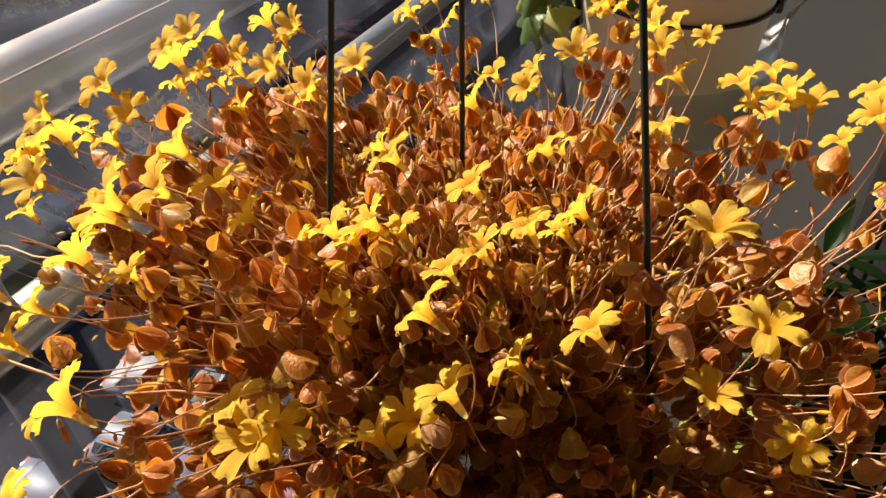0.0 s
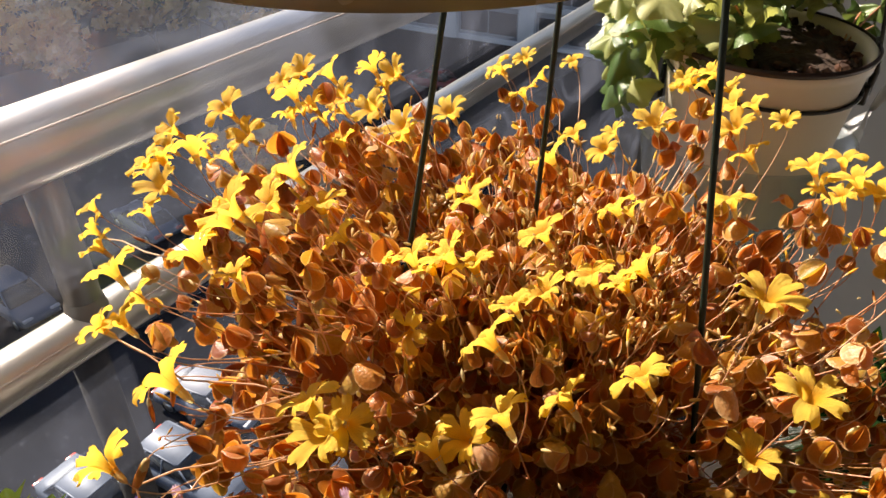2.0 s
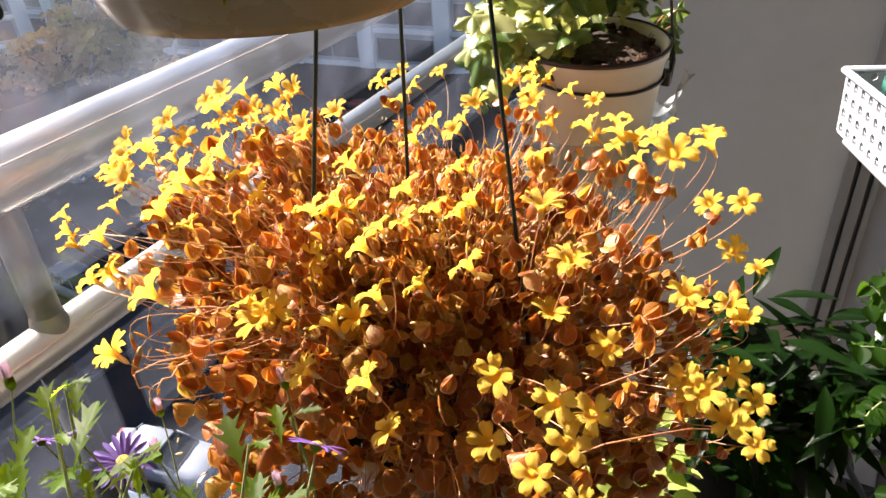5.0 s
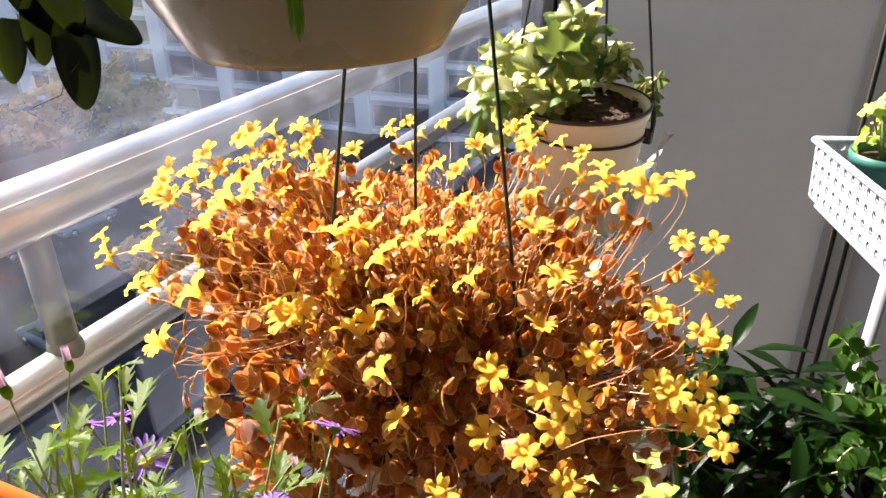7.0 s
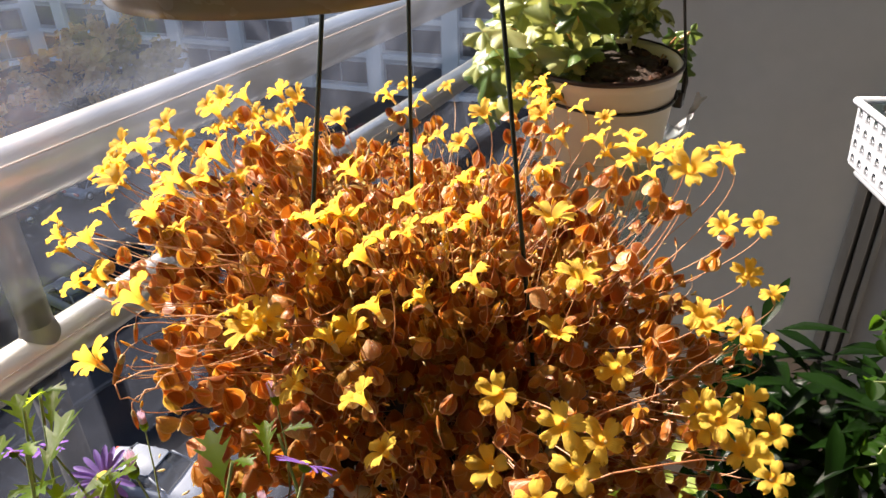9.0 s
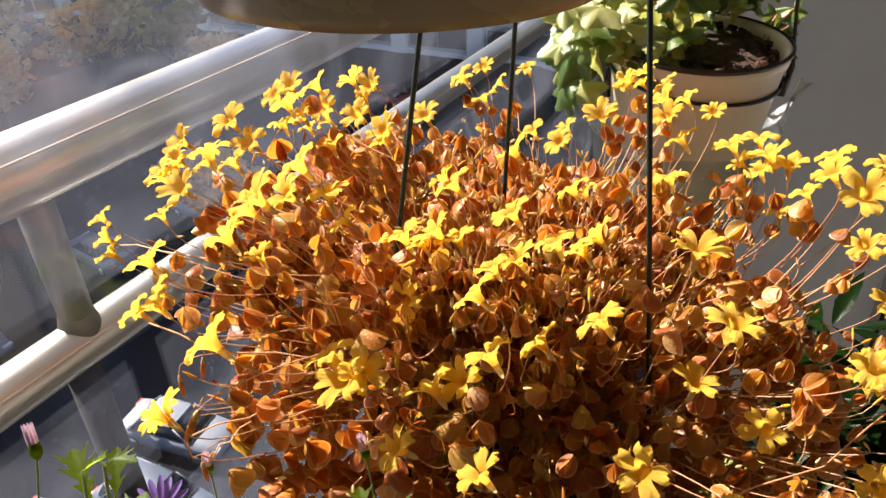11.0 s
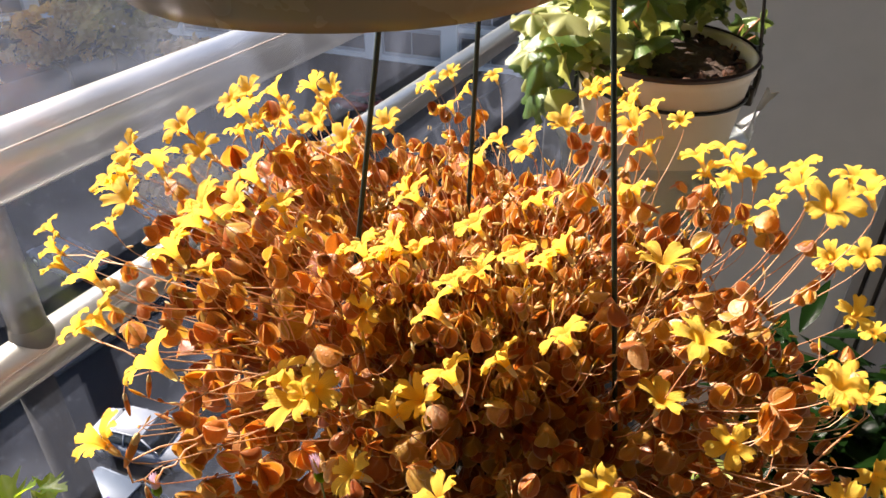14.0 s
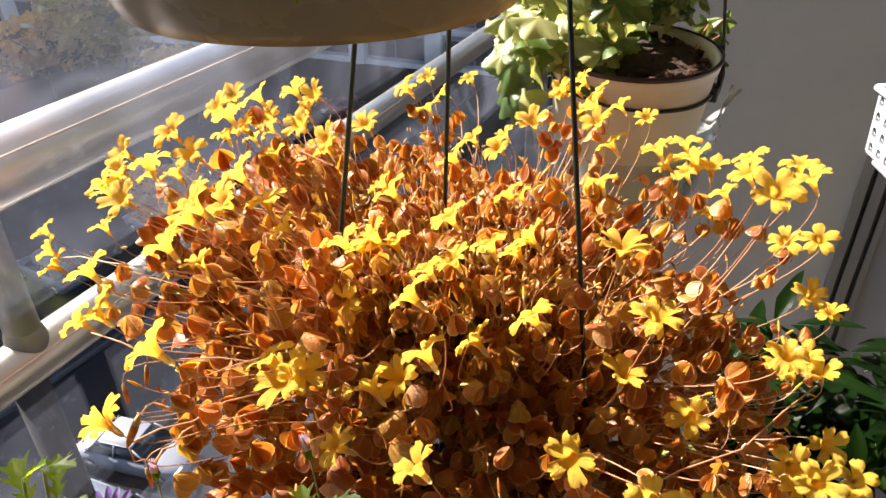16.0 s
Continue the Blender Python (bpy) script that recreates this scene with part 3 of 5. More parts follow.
COROLLA = ((0.09, -0.98, 36), (0.12, -0.76, 36), (0.16, -0.54, 36), (0.23, -0.34, 36), (0.33, -0.18, 36), (0.46, -0.08, 34), (0.62, -0.02, 29), (0.80, 0.0, 27), (0.95, -0.02, 23), (1.07, -0.07, 14))


def flower_mesh(seed):
    """Corolla: a narrow tube widening to a funnel, then five broad petals with blunt, notched, wavy ends. Unit: radius of the flower; z is its face."""
    rng, bm = random.Random(seed), bmesh.new()
    uv = bm.loops.layers.uv.new("petal")
    cup = rng.uniform(-0.05, 0.38)
    for i in range(5):
        turn, wob = 2 * math.pi * i / 5 + rng.uniform(-0.07, 0.07), rng.uniform(0, 6)
        long, tip, skew = rng.uniform(0.9, 1.08), rng.uniform(-0.22, 0.16), rng.uniform(-0.12, 0.12)
        grid = []
        for vi, (r, h, half) in enumerate(COROLLA):
            row, out = [], max(0.0, r - 0.4)
            for ui in range(9):
                s = ui / 4 - 1
                a = turn + radians(half) * s + skew * out
                rr = r * (1 + (long - 1) * min(1.0, out * 2))
                if vi > 7:
                    rr -= 0.13 * (1 - abs(s)) ** 2 - 0.06 * math.sin(9 * s + wob) - 0.03
                rr = rr * (1.0 - 0.06 * out * s * s)
                z = h + cup * out + tip * out * out * 1.6 + (0.15 * math.sin(3.5 * s + wob) - 0.12 * s * s + 0.05 * math.sin(11 * s + wob)) * out
                row.append((bm.verts.new((rr * math.sin(a), rr * math.cos(a), z)), (ui / 8, vi / 9)))
            grid.append(row)
        for a, c in zip(grid, grid[1:]):
            for j in range(8):
                quad = (a[j], a[j + 1], c[j + 1], c[j])
                f = bm.faces.new([q[0] for q in quad])
                for loop, q in zip(f.loops, quad):
                    loop[uv].uv = q[1]
    return finish("flower", bm, M_PETAL)


FLOWERS = [flower_mesh(i) for i in range(12)]
b = bmesh.new()
lathe(b, [(0.0, -1.25), (0.06, -1.2), (0.11, -1.06), (0.13, -0.88), (0.13, -0.72), (0.16, -0.62)], 8)
CALYX = finish("calyx", b, M_CALYX)
b = bmesh.new()
lathe(b, [(0.0, 0), (0.09, 0.1), (0.15, 0.5), (0.17, 1.0), (0.13, 1.5), (0.05, 1.85), (0, 1.9)], 8)
BUD = finish("bud", b, M_BUD)
WILTED = BUD.copy()
WILTED.materials[0] = M_WILT
b = bmesh.new()
lathe(b, [(0.0, 0), (0.10, 0.1), (0.16, 0.45), (0.13, 0.8), (0.03, 1.1)], 7)
BUDCUP = finish("sepal_cup", b, M_CALYX)


def stalk(base, drop, rng, back=None):
    """A flower stalk from the flower's foot, first along its tube, then arching down into the leaves."""
    flat = Vector((OX.x - base.x, OX.y - base.y, 0))
    far = flat.length > 0.135
    end = base + flat * (rng.uniform(0.25, 0.42) if far else rng.uniform(0.12, 0.4)) + Vector((0, 0, -drop * (0.75 if far else 1.0)))
    mid = base + (back or Vector((0, 0, -1))) * 0.016
    wig = Vector((rng.uniform(-1, 1), rng.uniform(-1, 1), 0)) * 0.0015
    pts = []
    for i in range(8):
        t = i / 7
        pts.append(base * (1 - t) ** 2 + mid * (2 * t * (1 - t)) + end * t * t + wig * math.sin(math.pi * t * 1.5))
    tube(stems, [p - OX for p in pts], [0.00017 + 0.00002 * i for i in range(8)], 6, False)


BLOOMS = []


SUNWARD, SKYWARD, WINDOWWARD, ROOMWARD = (-0.60, -0.02, 0.70), (-0.38, 0.08, 0.88), (-0.24, -0.50, 0.70), (0.08, -0.72, 0.55)
SEAT = RIGHT * 0.0010 + Vector((0, 0, 0.0012))


def bloom(x, y, z, face=SUNWARD, size=0.0092, loose=0.26):
    p = Vector((x, y, z)) + SEAT
    BLOOMS.append(p)
    d = (Vector(face).normalized() + Vector((RNG.uniform(-1, 1), RNG.uniform(-1, 1), RNG.uniform(-1, 1))) * loose).normalized()
    size *= RNG.uniform(0.84, 1.0)
    m = aim(p - OX, d, RNG.uniform(0, 6.3), size)
    f = shared("flower", FLOWERS[RNG.randrange(12)], oxalis, m)
    shared("calyx", CALYX, f, Matrix.Identity(4))
    top = CROWN.z + 0.05 - 0.2 * (p - CROWN).dot(RIGHT)
    stalk(p - d * size * 1.2, max(RNG.uniform(0.025, 0.04), p.z - top + 0.01), RNG, -d)


# sprays on the window side, highest
for at in ((-.236, .195, 1.298), (-.210, .186, 1.305), (-.218, .223, 1.295), (-.218, .238, 1.287), (-.207, .163, 1.304), (-.225, .188, 1.286),
           (-.179, .179, 1.298), (-.184, .203, 1.280), (-.160, .207, 1.292), (-.231, .213, 1.280), (-.222, .140, 1.301), (-.208, .137, 1.294),
           (-.240, .125, 1.292), (-.197, .107, 1.305), (-.240, .111, 1.283), (-.208, .097, 1.289), (-.150, .108, 1.310),
           (-.251, .128, 1.280), (-.228, .175, 1.300)):
    bloom(*at, face=WINDOWWARD if RNG.random() < 0.65 else SUNWARD)
    if RNG.random() < 0.45:
        bloom(at[0] + RNG.uniform(-0.012, 0.012), at[1] + RNG.uniform(-0.014, 0.014), at[2] - RNG.uniform(0.006, 0.016), size=0.0082)
# three large ones pressed together
bloom(-.144, .080, 1.311, (-0.5, -0.35, 0.6), 0.0098, 0.05)
bloom(-.143, .093, 1.306, (-0.35, -0.45, 0.6), 0.0098, 0.05)
bloom(-.152, .083, 1.302, (-0.6, -0.3, 0.5), 0.0092, 0.1)
bloom(-.136, .108, 1.302, (-0.25, 0.0, 0.9), 0.0085, 0.1)
# long trailing sprays towards the glass
for at in ((-.312, .116, 1.236), (-.193, .065, 1.278), (-.293, .105, 1.225), (-.196, .056, 1.258), (-.230, .087, 1.234), (-.188, .060, 1.262), (-.300, .108, 1.230)):
    bloom(*at, face=(-0.62, -0.15, 0.5))
bloom(-.140, .047, 1.274, (-0.75, -0.1, 0.45), 0.0100, 0.1)
bloom(-.146, .027, 1.254, (-0.8, -0.05, 0.35), 0.0090, 0.06)
bloom(-.155, .074, 1.295, (-0.55, 0.1, 0.6), 0.0085, 0.15)
# over the middle of the dome, trumpets turned to the sun
for at in ((-.121, .131, 1.276), (-.105, .130, 1.283), (-.097, .134, 1.281), (-.112, .154, 1.291),
           (-.098, .180, 1.269), (-.081, .206, 1.273), (-.121, .226, 1.274), (-.077, .145, 1.272), (-.067, .158, 1.276), (-.058, .178, 1.270),
           (-.064, .100, 1.263), (-.080, .088, 1.250), (-.055, .121, 1.257), (-.061, .172, 1.266)):
    bloom(*at, face=SUNWARD, size=0.0094, loose=0.2)
bloom(-.112, .072, 1.262, (-0.55, 0.0, 0.75), 0.0100, 0.06)
bloom(-.100, .065, 1.261, (-0.25, -0.6, 0.6), 0.0098, 0.06)
bloom(-.093, .070, 1.264, (0.5, -0.3, 0.5), 0.0080, 0.1)
bloom(-.075, .108, 1.279, (-0.72, 0.02, 0.52), 0.0090, 0.05)
bloom(-.108, .113, 1.259, (0.15, -0.85, 0.2), 0.0082, 0.06)
bloom(-.073, .096, 1.249, (-0.15, -0.55, 0.7), 0.0090, 0.1)
bloom(-.039, .137, 1.263, (-0.5, 0.1, 0.75), 0.0100, 0.15)
bloom(-.015, .168, 1.284, (0.0, 0.0, 1.0), 0.0108, 0.05)
bloom(.005, .153, 1.268, (0.12, -0.12, 0.95), 0.0106, 0.05)
bloom(-.003, .154, 1.235, (0.1, 0.05, 0.95), 0.0098, 0.08)
# behind, under the far pot
for at in ((-.196, .329, 1.254), (-.202, .309, 1.274), (-.186, .371, 1.263), (-.205, .345, 1.268), (-.089, .326, 1.290), (-.061, .260, 1.301),
           (-.071, .348, 1.270), (-.056, .361, 1.260), (-.054, .246, 1.299), (-.076, .221, 1.304), (-.108, .251, 1.272), (-.129, .264, 1.269),
           (-.050, .261, 1.283), (-.047, .241, 1.272), (-.080, .330, 1.282), (-.190, .338, 1.262), (-.098, .318, 1.284)):
    bloom(*at, face=SUNWARD if RNG.random() < 0.6 else WINDOWWARD, size=0.0088)
# on the room side, upright
for at in ((-.025, .252, 1.289), (-.018, .284, 1.281), (-.014, .274, 1.270), (-.001, .266, 1.279), (.016, .248, 1.295), (.017, .230, 1.295),
           (.036, .265, 1.289), (.041, .240, 1.294), (-.005, .329, 1.222), (-.010, .262, 1.284)):
    bloom(*at, face=SKYWARD, size=0.0090)
for at in ((.039, .292, 1.234), (.055, .321, 1.224), (.058, .286, 1.210), (.071, .316, 1.184), (.052, .191, 1.234), (.072, .275, 1.173), (.062, .279, 1.177), (.051, .181, 1.246)):
    bloom(*at, face=(-0.05, -0.3, 0.9), size=0.0096)
for at in ((.061, .148, 1.223), (.070, .141, 1.226), (.077, .198, 1.193), (.089, .191, 1.187), (.080, .150, 1.206), (.094, .166, 1.182), (.084, .160, 1.200), (.066, .146, 1.217)):
    bloom(*at, face=(0.12, -0.62, 0.65), size=0.0087)
bloom(.031, .214, 1.297, (0.0, -0.55, 0.75), 0.0100, 0.04)
# low, facing the room
for at in ((-.007, .100, 1.237), (.023, .159, 1.219), (.023, .091, 1.243), (.032, .084, 1.231), (.024, .068, 1.227), (-.006, .091, 1.207), (.036, .098, 1.236),
           (-.002, .042, 1.213), (.040, .080, 1.205)):
    bloom(*at, face=ROOMWARD, size=0.0090, loose=0.2)
for at in ((-.048, .066, 1.247), (-.080, .065, 1.240), (-.041, .068, 1.221)):
    bloom(*at, face=(-0.5, -0.2, 0.6), size=0.0090)
# smaller late flowers crowding between the others along the top
high = [q for q in BLOOMS if q.z > 1.268]
for i in range(18):
    q = high[RNG.randrange(len(high))]
    bloom(q.x + RNG.uniform(-0.014, 0.016), q.y + RNG.uniform(-0.014, 0.02), q.z + RNG.uniform(-0.014, 0.0), size=RNG.uniform(0.0064, 0.0080))
# buds on thin stalks among the flowers
for i in range(190):
    p, n = dome(RNG, 0.0)
    p = p + n * RNG.uniform(0.0, 0.022)
    d = (n * 0.4 + Vector((RNG.uniform(-1, 1), RNG.uniform(-1, 1), RNG.uniform(0.2, 1.2)))).normalized()
    f = shared("bud", BUD if i % 4 else WILTED, oxalis, aim(p - OX, d, 0, RNG.uniform(0.0022, 0.0046)))
    shared("sepal_cup", BUDCUP, f, Matrix.Identity(4))
    stalk(p, RNG.uniform(0.015, 0.035), RNG, -d)
# young leaves on their own stalks just below the flowers, beyond the dense crown
fringe = bmesh.new()
for p in BLOOMS:
    for n in range(4):
        q = p.lerp(OX + Vector((0, 0, 0.03)), RNG.uniform(0.06, 0.34)) + Vector((RNG.uniform(-1, 1), RNG.uniform(-1, 1), RNG.uniform(-1, 0.3))) * 0.014
        up = Vector((RNG.uniform(-1, 1), RNG.uniform(-1, 1), 1.1)) + (q - OX) * 4
        trifoliate(fringe, aim(q - OX, up, RNG.uniform(0, 6.3), RNG.uniform(0.0058, 0.0105)), RNG)
        if n < 1:
            stalk(q, RNG.uniform(0.02, 0.04), RNG)
part("leaf_fringe", fringe, M_OX_ISLAND, oxalis, kind="stuff")
# tiny pale scales and broken bud tips scattered through the crown
for i in range(420):
    p, n = dome(RNG, -0.3)
    p = p + n * RNG.uniform(-0.01, 0.012)
    shared("bud_scale", BUDCUP, oxalis, aim(p - OX, (n + Vector((RNG.uniform(-1, 1), RNG.uniform(-1, 1), RNG.uniform(-1, 1)))), 0, RNG.uniform(0.0022, 0.0048)))
# upright young sprigs with closed buds, standing a little out of the leaves
sprig = bmesh.new()
for i in range(150):
    p, n = dome(RNG, 0.3)
    foot = p - n * 0.012
    tip = p + n * RNG.uniform(-0.002, 0.007) + Vector((RNG.uniform(-1, 1) * 0.005, RNG.uniform(-1, 1) * 0.005, RNG.uniform(0.0, 0.006)))
    tube(sprig, [q - OX for q in bend(foot, tip, 0.0, 3, (RNG.uniform(-1, 1) * 0.003, RNG.uniform(-1, 1) * 0.003, 0))], [0.0002, 0.00018, 0.00016, 0.00015], 5, False)
    for k in range(RNG.randint(2, 5)):
        d = Vector((RNG.uniform(-1, 1), RNG.uniform(-1, 1), RNG.uniform(0.1, 1.2))).normalized()
        w, l = RNG.uniform(0.0004, 0.0008), RNG.uniform(0.0025, 0.0055)
        tube(sprig, [tip - OX + d * (l * s) for s in (0, 0.2, 0.55, 0.85, 1.0)], [w * 0.4, w * 0.9, w, w * 0.7, w * 0.15], 5)
part("sprig_mass", sprig, M_SPRIG, oxalis, "pale buds on thin sprigs", kind="stuff")
# a spent flower and its thin runner hanging towards the glass
for at, d, sz in (((-.134, .035, 1.256), (-0.35, -0.3, -0.9), 0.0085), ((-.172, .066, 1.238), (-0.1, -0.2, -1), 0.006), ((-.186, .062, 1.225), (0.1, -0.1, -1), 0.006),
                  ((.062, .262, 1.168), (0.1, -0.1, 0.9), 0.006), ((.066, .214, 1.155), (0.1, -0.3, -0.9), 0.007), ((-.150, .040, 1.216), (0, 0, -1), 0.006)):
    f = shared("bud", WILTED, oxalis, aim(Vector(at) - OX, d, 0, sz))
    shared("sepal_cup", BUDCUP, f, Matrix.Identity(4))
    stalk(Vector(at), 0.012, RNG, -Vector(d).normalized())
for a, c, e in (((-0.1264, 0.0800, 1.2309), (-0.1332, 0.0526, 1.2370), (-0.1439, 0.0332, 1.2384)), ((-0.1439, 0.0332, 1.2384), (-0.1402, 0.0314, 1.2330), (-0.1374, 0.0367, 1.2283)), ((-0.1374, 0.0367, 1.2283), (-0.1368, 0.0451, 1.2297), (-0.1336, 0.0532, 1.2343)), ((.010, .120, 1.205), (.045, .150, 1.222), (.066, .200, 1.222)),
                ((.020, .110, 1.190), (.055, .130, 1.205), (.080, .160, 1.192)), ((-.120, .090, 1.240), (-.165, .066, 1.243), (-.196, .062, 1.248)), ((-.15, .12, 1.245), (-.235, .10, 1.248), (-.29, .11, 1.228))):
    tube(stems, [Vector(q) - OX for q in (a, Vector(a).lerp(Vector(c), 0.5) + Vector((0, 0, 0.003)), c, Vector(c).lerp(Vector(e), 0.5) + Vector((0, 0, 0.002)), e)], [0.00036, 0.00035, 0.00034, 0.00032, 0.0003], 8)
part("stem_tangle", stems, M_STEM, oxalis, "thin reddish stems", kind="stuff")


# ---- leaf kinds for the other plants ----
def blade(bm, m, profile, fold=0.2, curl=0.3, shear=0.0, twist=0.0):
    """A leaf along +y of length 1 from (y, half width) pairs, folded on the midrib and curling down."""
    rows = []
    for y, w in profile:
        row = []
        for s in (-1, -0.5, 0, 0.5, 1):
            x = s * w
            yy = y + shear * abs(x)
            z = fold * abs(x) - curl * yy * yy + twist * x * yy
            row.append(bm.verts.new(m @ Vector((x, yy, z))))
        rows.append(row)
    for a, c in zip(rows, rows[1:]):
        for j in range(4):
            bm.faces.new((a[j], a[j + 1], c[j + 1], c[j]))


def palmate(bm, m, rng, lobes=5):
    """A rounded leaf with pointed lobes, slightly cupped, its stalk at the notch."""
    n, rows = 53, []
    foot = bm.verts.new(m @ Vector((0, 0, 0.0)))
    ph = rng.uniform(0, 1)
    for r in (0.35, 0.7, 1.0):
        row = []
        for i in range(n):
            a = radians(-152 + 304 * i / (n - 1))
            lob = 0.5 + 0.5 * math.cos(lobes * a * 1.18)
            rad = r * (0.86 - 0.2 * abs(a) / 2.6 + (0.19 * lob ** 1.5 if r > 0.9 else 0.05 * lob) + (0.06 * math.sin(16 * a + ph) if r > 0.9 else 0))
            z = 0.10 * r * math.cos(lobes * a * 1.18) * r - 0.24 * r * r + 0.09 * math.sin(3 * a + 6 * ph) * r + (0.11 * math.sin(9 * a + 9 * ph) if r > 0.5 else -0.04)
            row.append(bm.verts.new(m @ Vector((rad * math.sin(a), rad * math.cos(a), z))))
        rows.append(row)
    for j in range(n - 1):
        bm.faces.new((foot, rows[0][j + 1], rows[0][j]))
    for a, c in zip(rows, rows[1:]):
        for j in range(n - 1):
            bm.faces.new((a[j], a[j + 1], c[j + 1], c[j]))


def leaf_set(fn, count, material, seed, name="leaf"):
    out = []
    for i in range(count):
        b = bmesh.new()
        fn(b, Matrix.Identity(4), random.Random(seed + i))
        out.append(finish(name, b, material))
    return out


LOBED = ((0, .014), (.14, .020), (.24, .030), (.34, .17), (.385, .075), (.46, .085), (.55, .255), (.60, .11), (.67, .115), (.76, .22), (.80, .10), (.87, .085), (.93, .05), (1.0, .006))
OVATE = ((0, .01), (.06, .05), (.18, .12), (.35, .165), (.55, .15), (.75, .10), (.9, .045), (1.0, .004))
ROUND = ((0, .05), (.08, .2), (.22, .35), (.42, .43), (.62, .42), (.8, .32), (.93, .17), (1.0, .03))
SPOON = tuple((t, 0.012 + 0.43 * (t + 0.04) ** 0.45 * (1 - t) ** 0.6) for t in (0.5 - 0.5 * math.cos(math.pi * i / 18) for i in range(19)))


# ---- pot hanging in front, above: milky pot with a trailing succulent ----
UP = Vector((-0.085, 0.094, 1.3848))
upper = thing("hanging_pot", "shaded milky plastic pot hanging on wires above the oxalis", "hanging pot", tuple(UP))
part("bowl", lathe(bmesh.new(), [(0, 0.004), (0.046, 0.004), (0.048, 0), (0.052, 0), (0.054, 0.003), (0.067, 0.024), (0.069, 0.028), (0.078, 0.112), (0.083, 0.115), (0.083, 0.122), (0.078, 0.124),
                                 (0.0755, 0.115), (0.0665, 0.030), (0.052, 0.008), (0, 0.007)], 56), M_MILKY, upper)
part("soil", lathe(bmesh.new(), [(0, 0.022), (0.050, 0.022), (0.0655, 0.034), (0.074, 0.103), (0.04, 0.108), (0, 0.11)], 32), M_SOIL, upper)
for a in (0.3, 2.4, 4.5):
    foot = Vector((0.080 * math.cos(a), 0.080 * math.sin(a), 0.118))
    part("hanger_wire", tube(bmesh.new(), [foot, foot * 0.5 + Vector((0, 0, 0.30)), Vector((0, 0, 0.55)), Vector((0, 0, CEIL_Z - UP.z))], 0.0013, 8), M_WIRE, upper)

succulent = thing("trailing_succulent", "trailing succulent with thick dark green spoon leaves hanging from its pot", "plant", (UP.x, UP.y, UP.z + 0.11))
S0 = Vector((UP.x, UP.y, UP.z + 0.11))
b = bmesh.new()
for pts in (((-0.07, -0.05, 0.008), (-0.09, -0.09, 0.02), (0.005, -0.135, -0.02), (0.025, -0.145, -0.06)),
            ((-0.07, -0.06, 0.008), (-0.07, -0.11, 0.01), (-0.01, -0.15, -0.03), (0.0, -0.155, -0.06)),
            ((0.03, -0.06, 0.008), (0.042, -0.078, 0.008), (0.043, -0.074, -0.03), (0.042, -0.071, -0.07))):
    tube(b, pts, 0.0014, 6)
part("stem_tangle", b, M_GREENSTEM, succulent, kind="stuff")
b = bmesh.new()
blade(b, Matrix.Identity(4), SPOON, 0.25, 0.12)
r = bmesh.ops.solidify(b, geom=b.faces[:], thickness=0.11)
JADE = finish("leaf", b, M_JADE)


def hung(mesh, parent, origin, foot, tip, face, size):
    """A leaf from its foot towards its tip, with its face turned as given."""
    y = (Vector(tip) - Vector(foot)).normalized()
    z = Vector(face)
    z = (z - y * z.dot(y)).normalized()
    x = y.cross(z)
    m = Matrix((x, y, z)).transposed().to_4x4()
    return shared("leaf", mesh, parent, Matrix.Translation(Vector(foot) - origin) @ m @ Matrix.Scale(size, 4))


CAMSIDE = (0.75, -0.55, 0.3)
for foot, tip, size, face in (((-0.0790, -0.0195, 1.4120), (-0.0702, -0.0276, 1.3887), 0.0255, CAMSIDE),
                              ((-0.0889, -0.0228, 1.4165), (-0.0838, -0.0275, 1.4022), 0.0180, (0.4, -0.2, 0.9)),
                              ((-0.0932, -0.0281, 1.4116), (-0.0900, -0.0340, 1.3970), 0.0175, CAMSIDE),
                              ((-0.0831, -0.0192, 1.4162), (-0.0628, -0.0128, 1.4066), 0.0245, (0.6, -0.6, 0.5)),
                              ((-0.0952, -0.0244, 1.4200), (-0.0866, -0.0232, 1.4118), 0.0170, (0.7, -0.4, 0.6)),
                              ((-0.0860, -0.0210, 1.4260), (-0.0760, -0.0215, 1.4120), 0.0220, CAMSIDE),
                              ((-0.0990, -0.0330, 1.4230), (-0.0960, -0.0380, 1.4040), 0.0220, CAMSIDE),
                              ((-0.0700, -0.0160, 1.4320), (-0.0620, -0.0150, 1.4150), 0.0220, (0.8, -0.3, 0.5))):
    hung(JADE, succulent, S0, foot, tip, face, size)
for i in range(9):
    a = RNG.uniform(0, 6.28)
    p = S0 + Vector((0.05 * math.cos(a), 0.05 * math.sin(a), 0.0))
    hung(JADE, succulent, S0, p, p + Vector((math.cos(a) * 0.02, math.sin(a) * 0.02, 0.03)), (math.cos(a), math.sin(a), 0.4), 0.03)
b = bmesh.new()
for dx, dz, w in ((-0.0018, 0.0015, 0.0009), (0.0006, -0.0005, 0.0011), (0.0026, 0.0018, 0.0009)):
    p = Vector((-0.0395 + dx, 0.0275, 1.4045 + dz)) - S0
    tube(b, [p + Vector((0, 0, 0.03)), p + Vector((0, 0, 0.012)), p, p - Vector((0, 0, 0.004))], [w * 0.7, w, w * 0.9, w * 0.2], 8)
part("shoot", b, M_DAISY_LEAF, succulent, "bright green shoot over the pot wall")
b = bmesh.new()
tube(b, [Vector(p) - S0 for p in ((-0.0745, -0.0235, 1.4005), (-0.0765, -0.0275, 1.3960), (-0.0768, -0.0295, 1.3925), (-0.0815, -0.0360, 1.3898))], 0.00014, 5)
part("aerial_root", b, M_BARK, succulent, "thin brown aerial root")


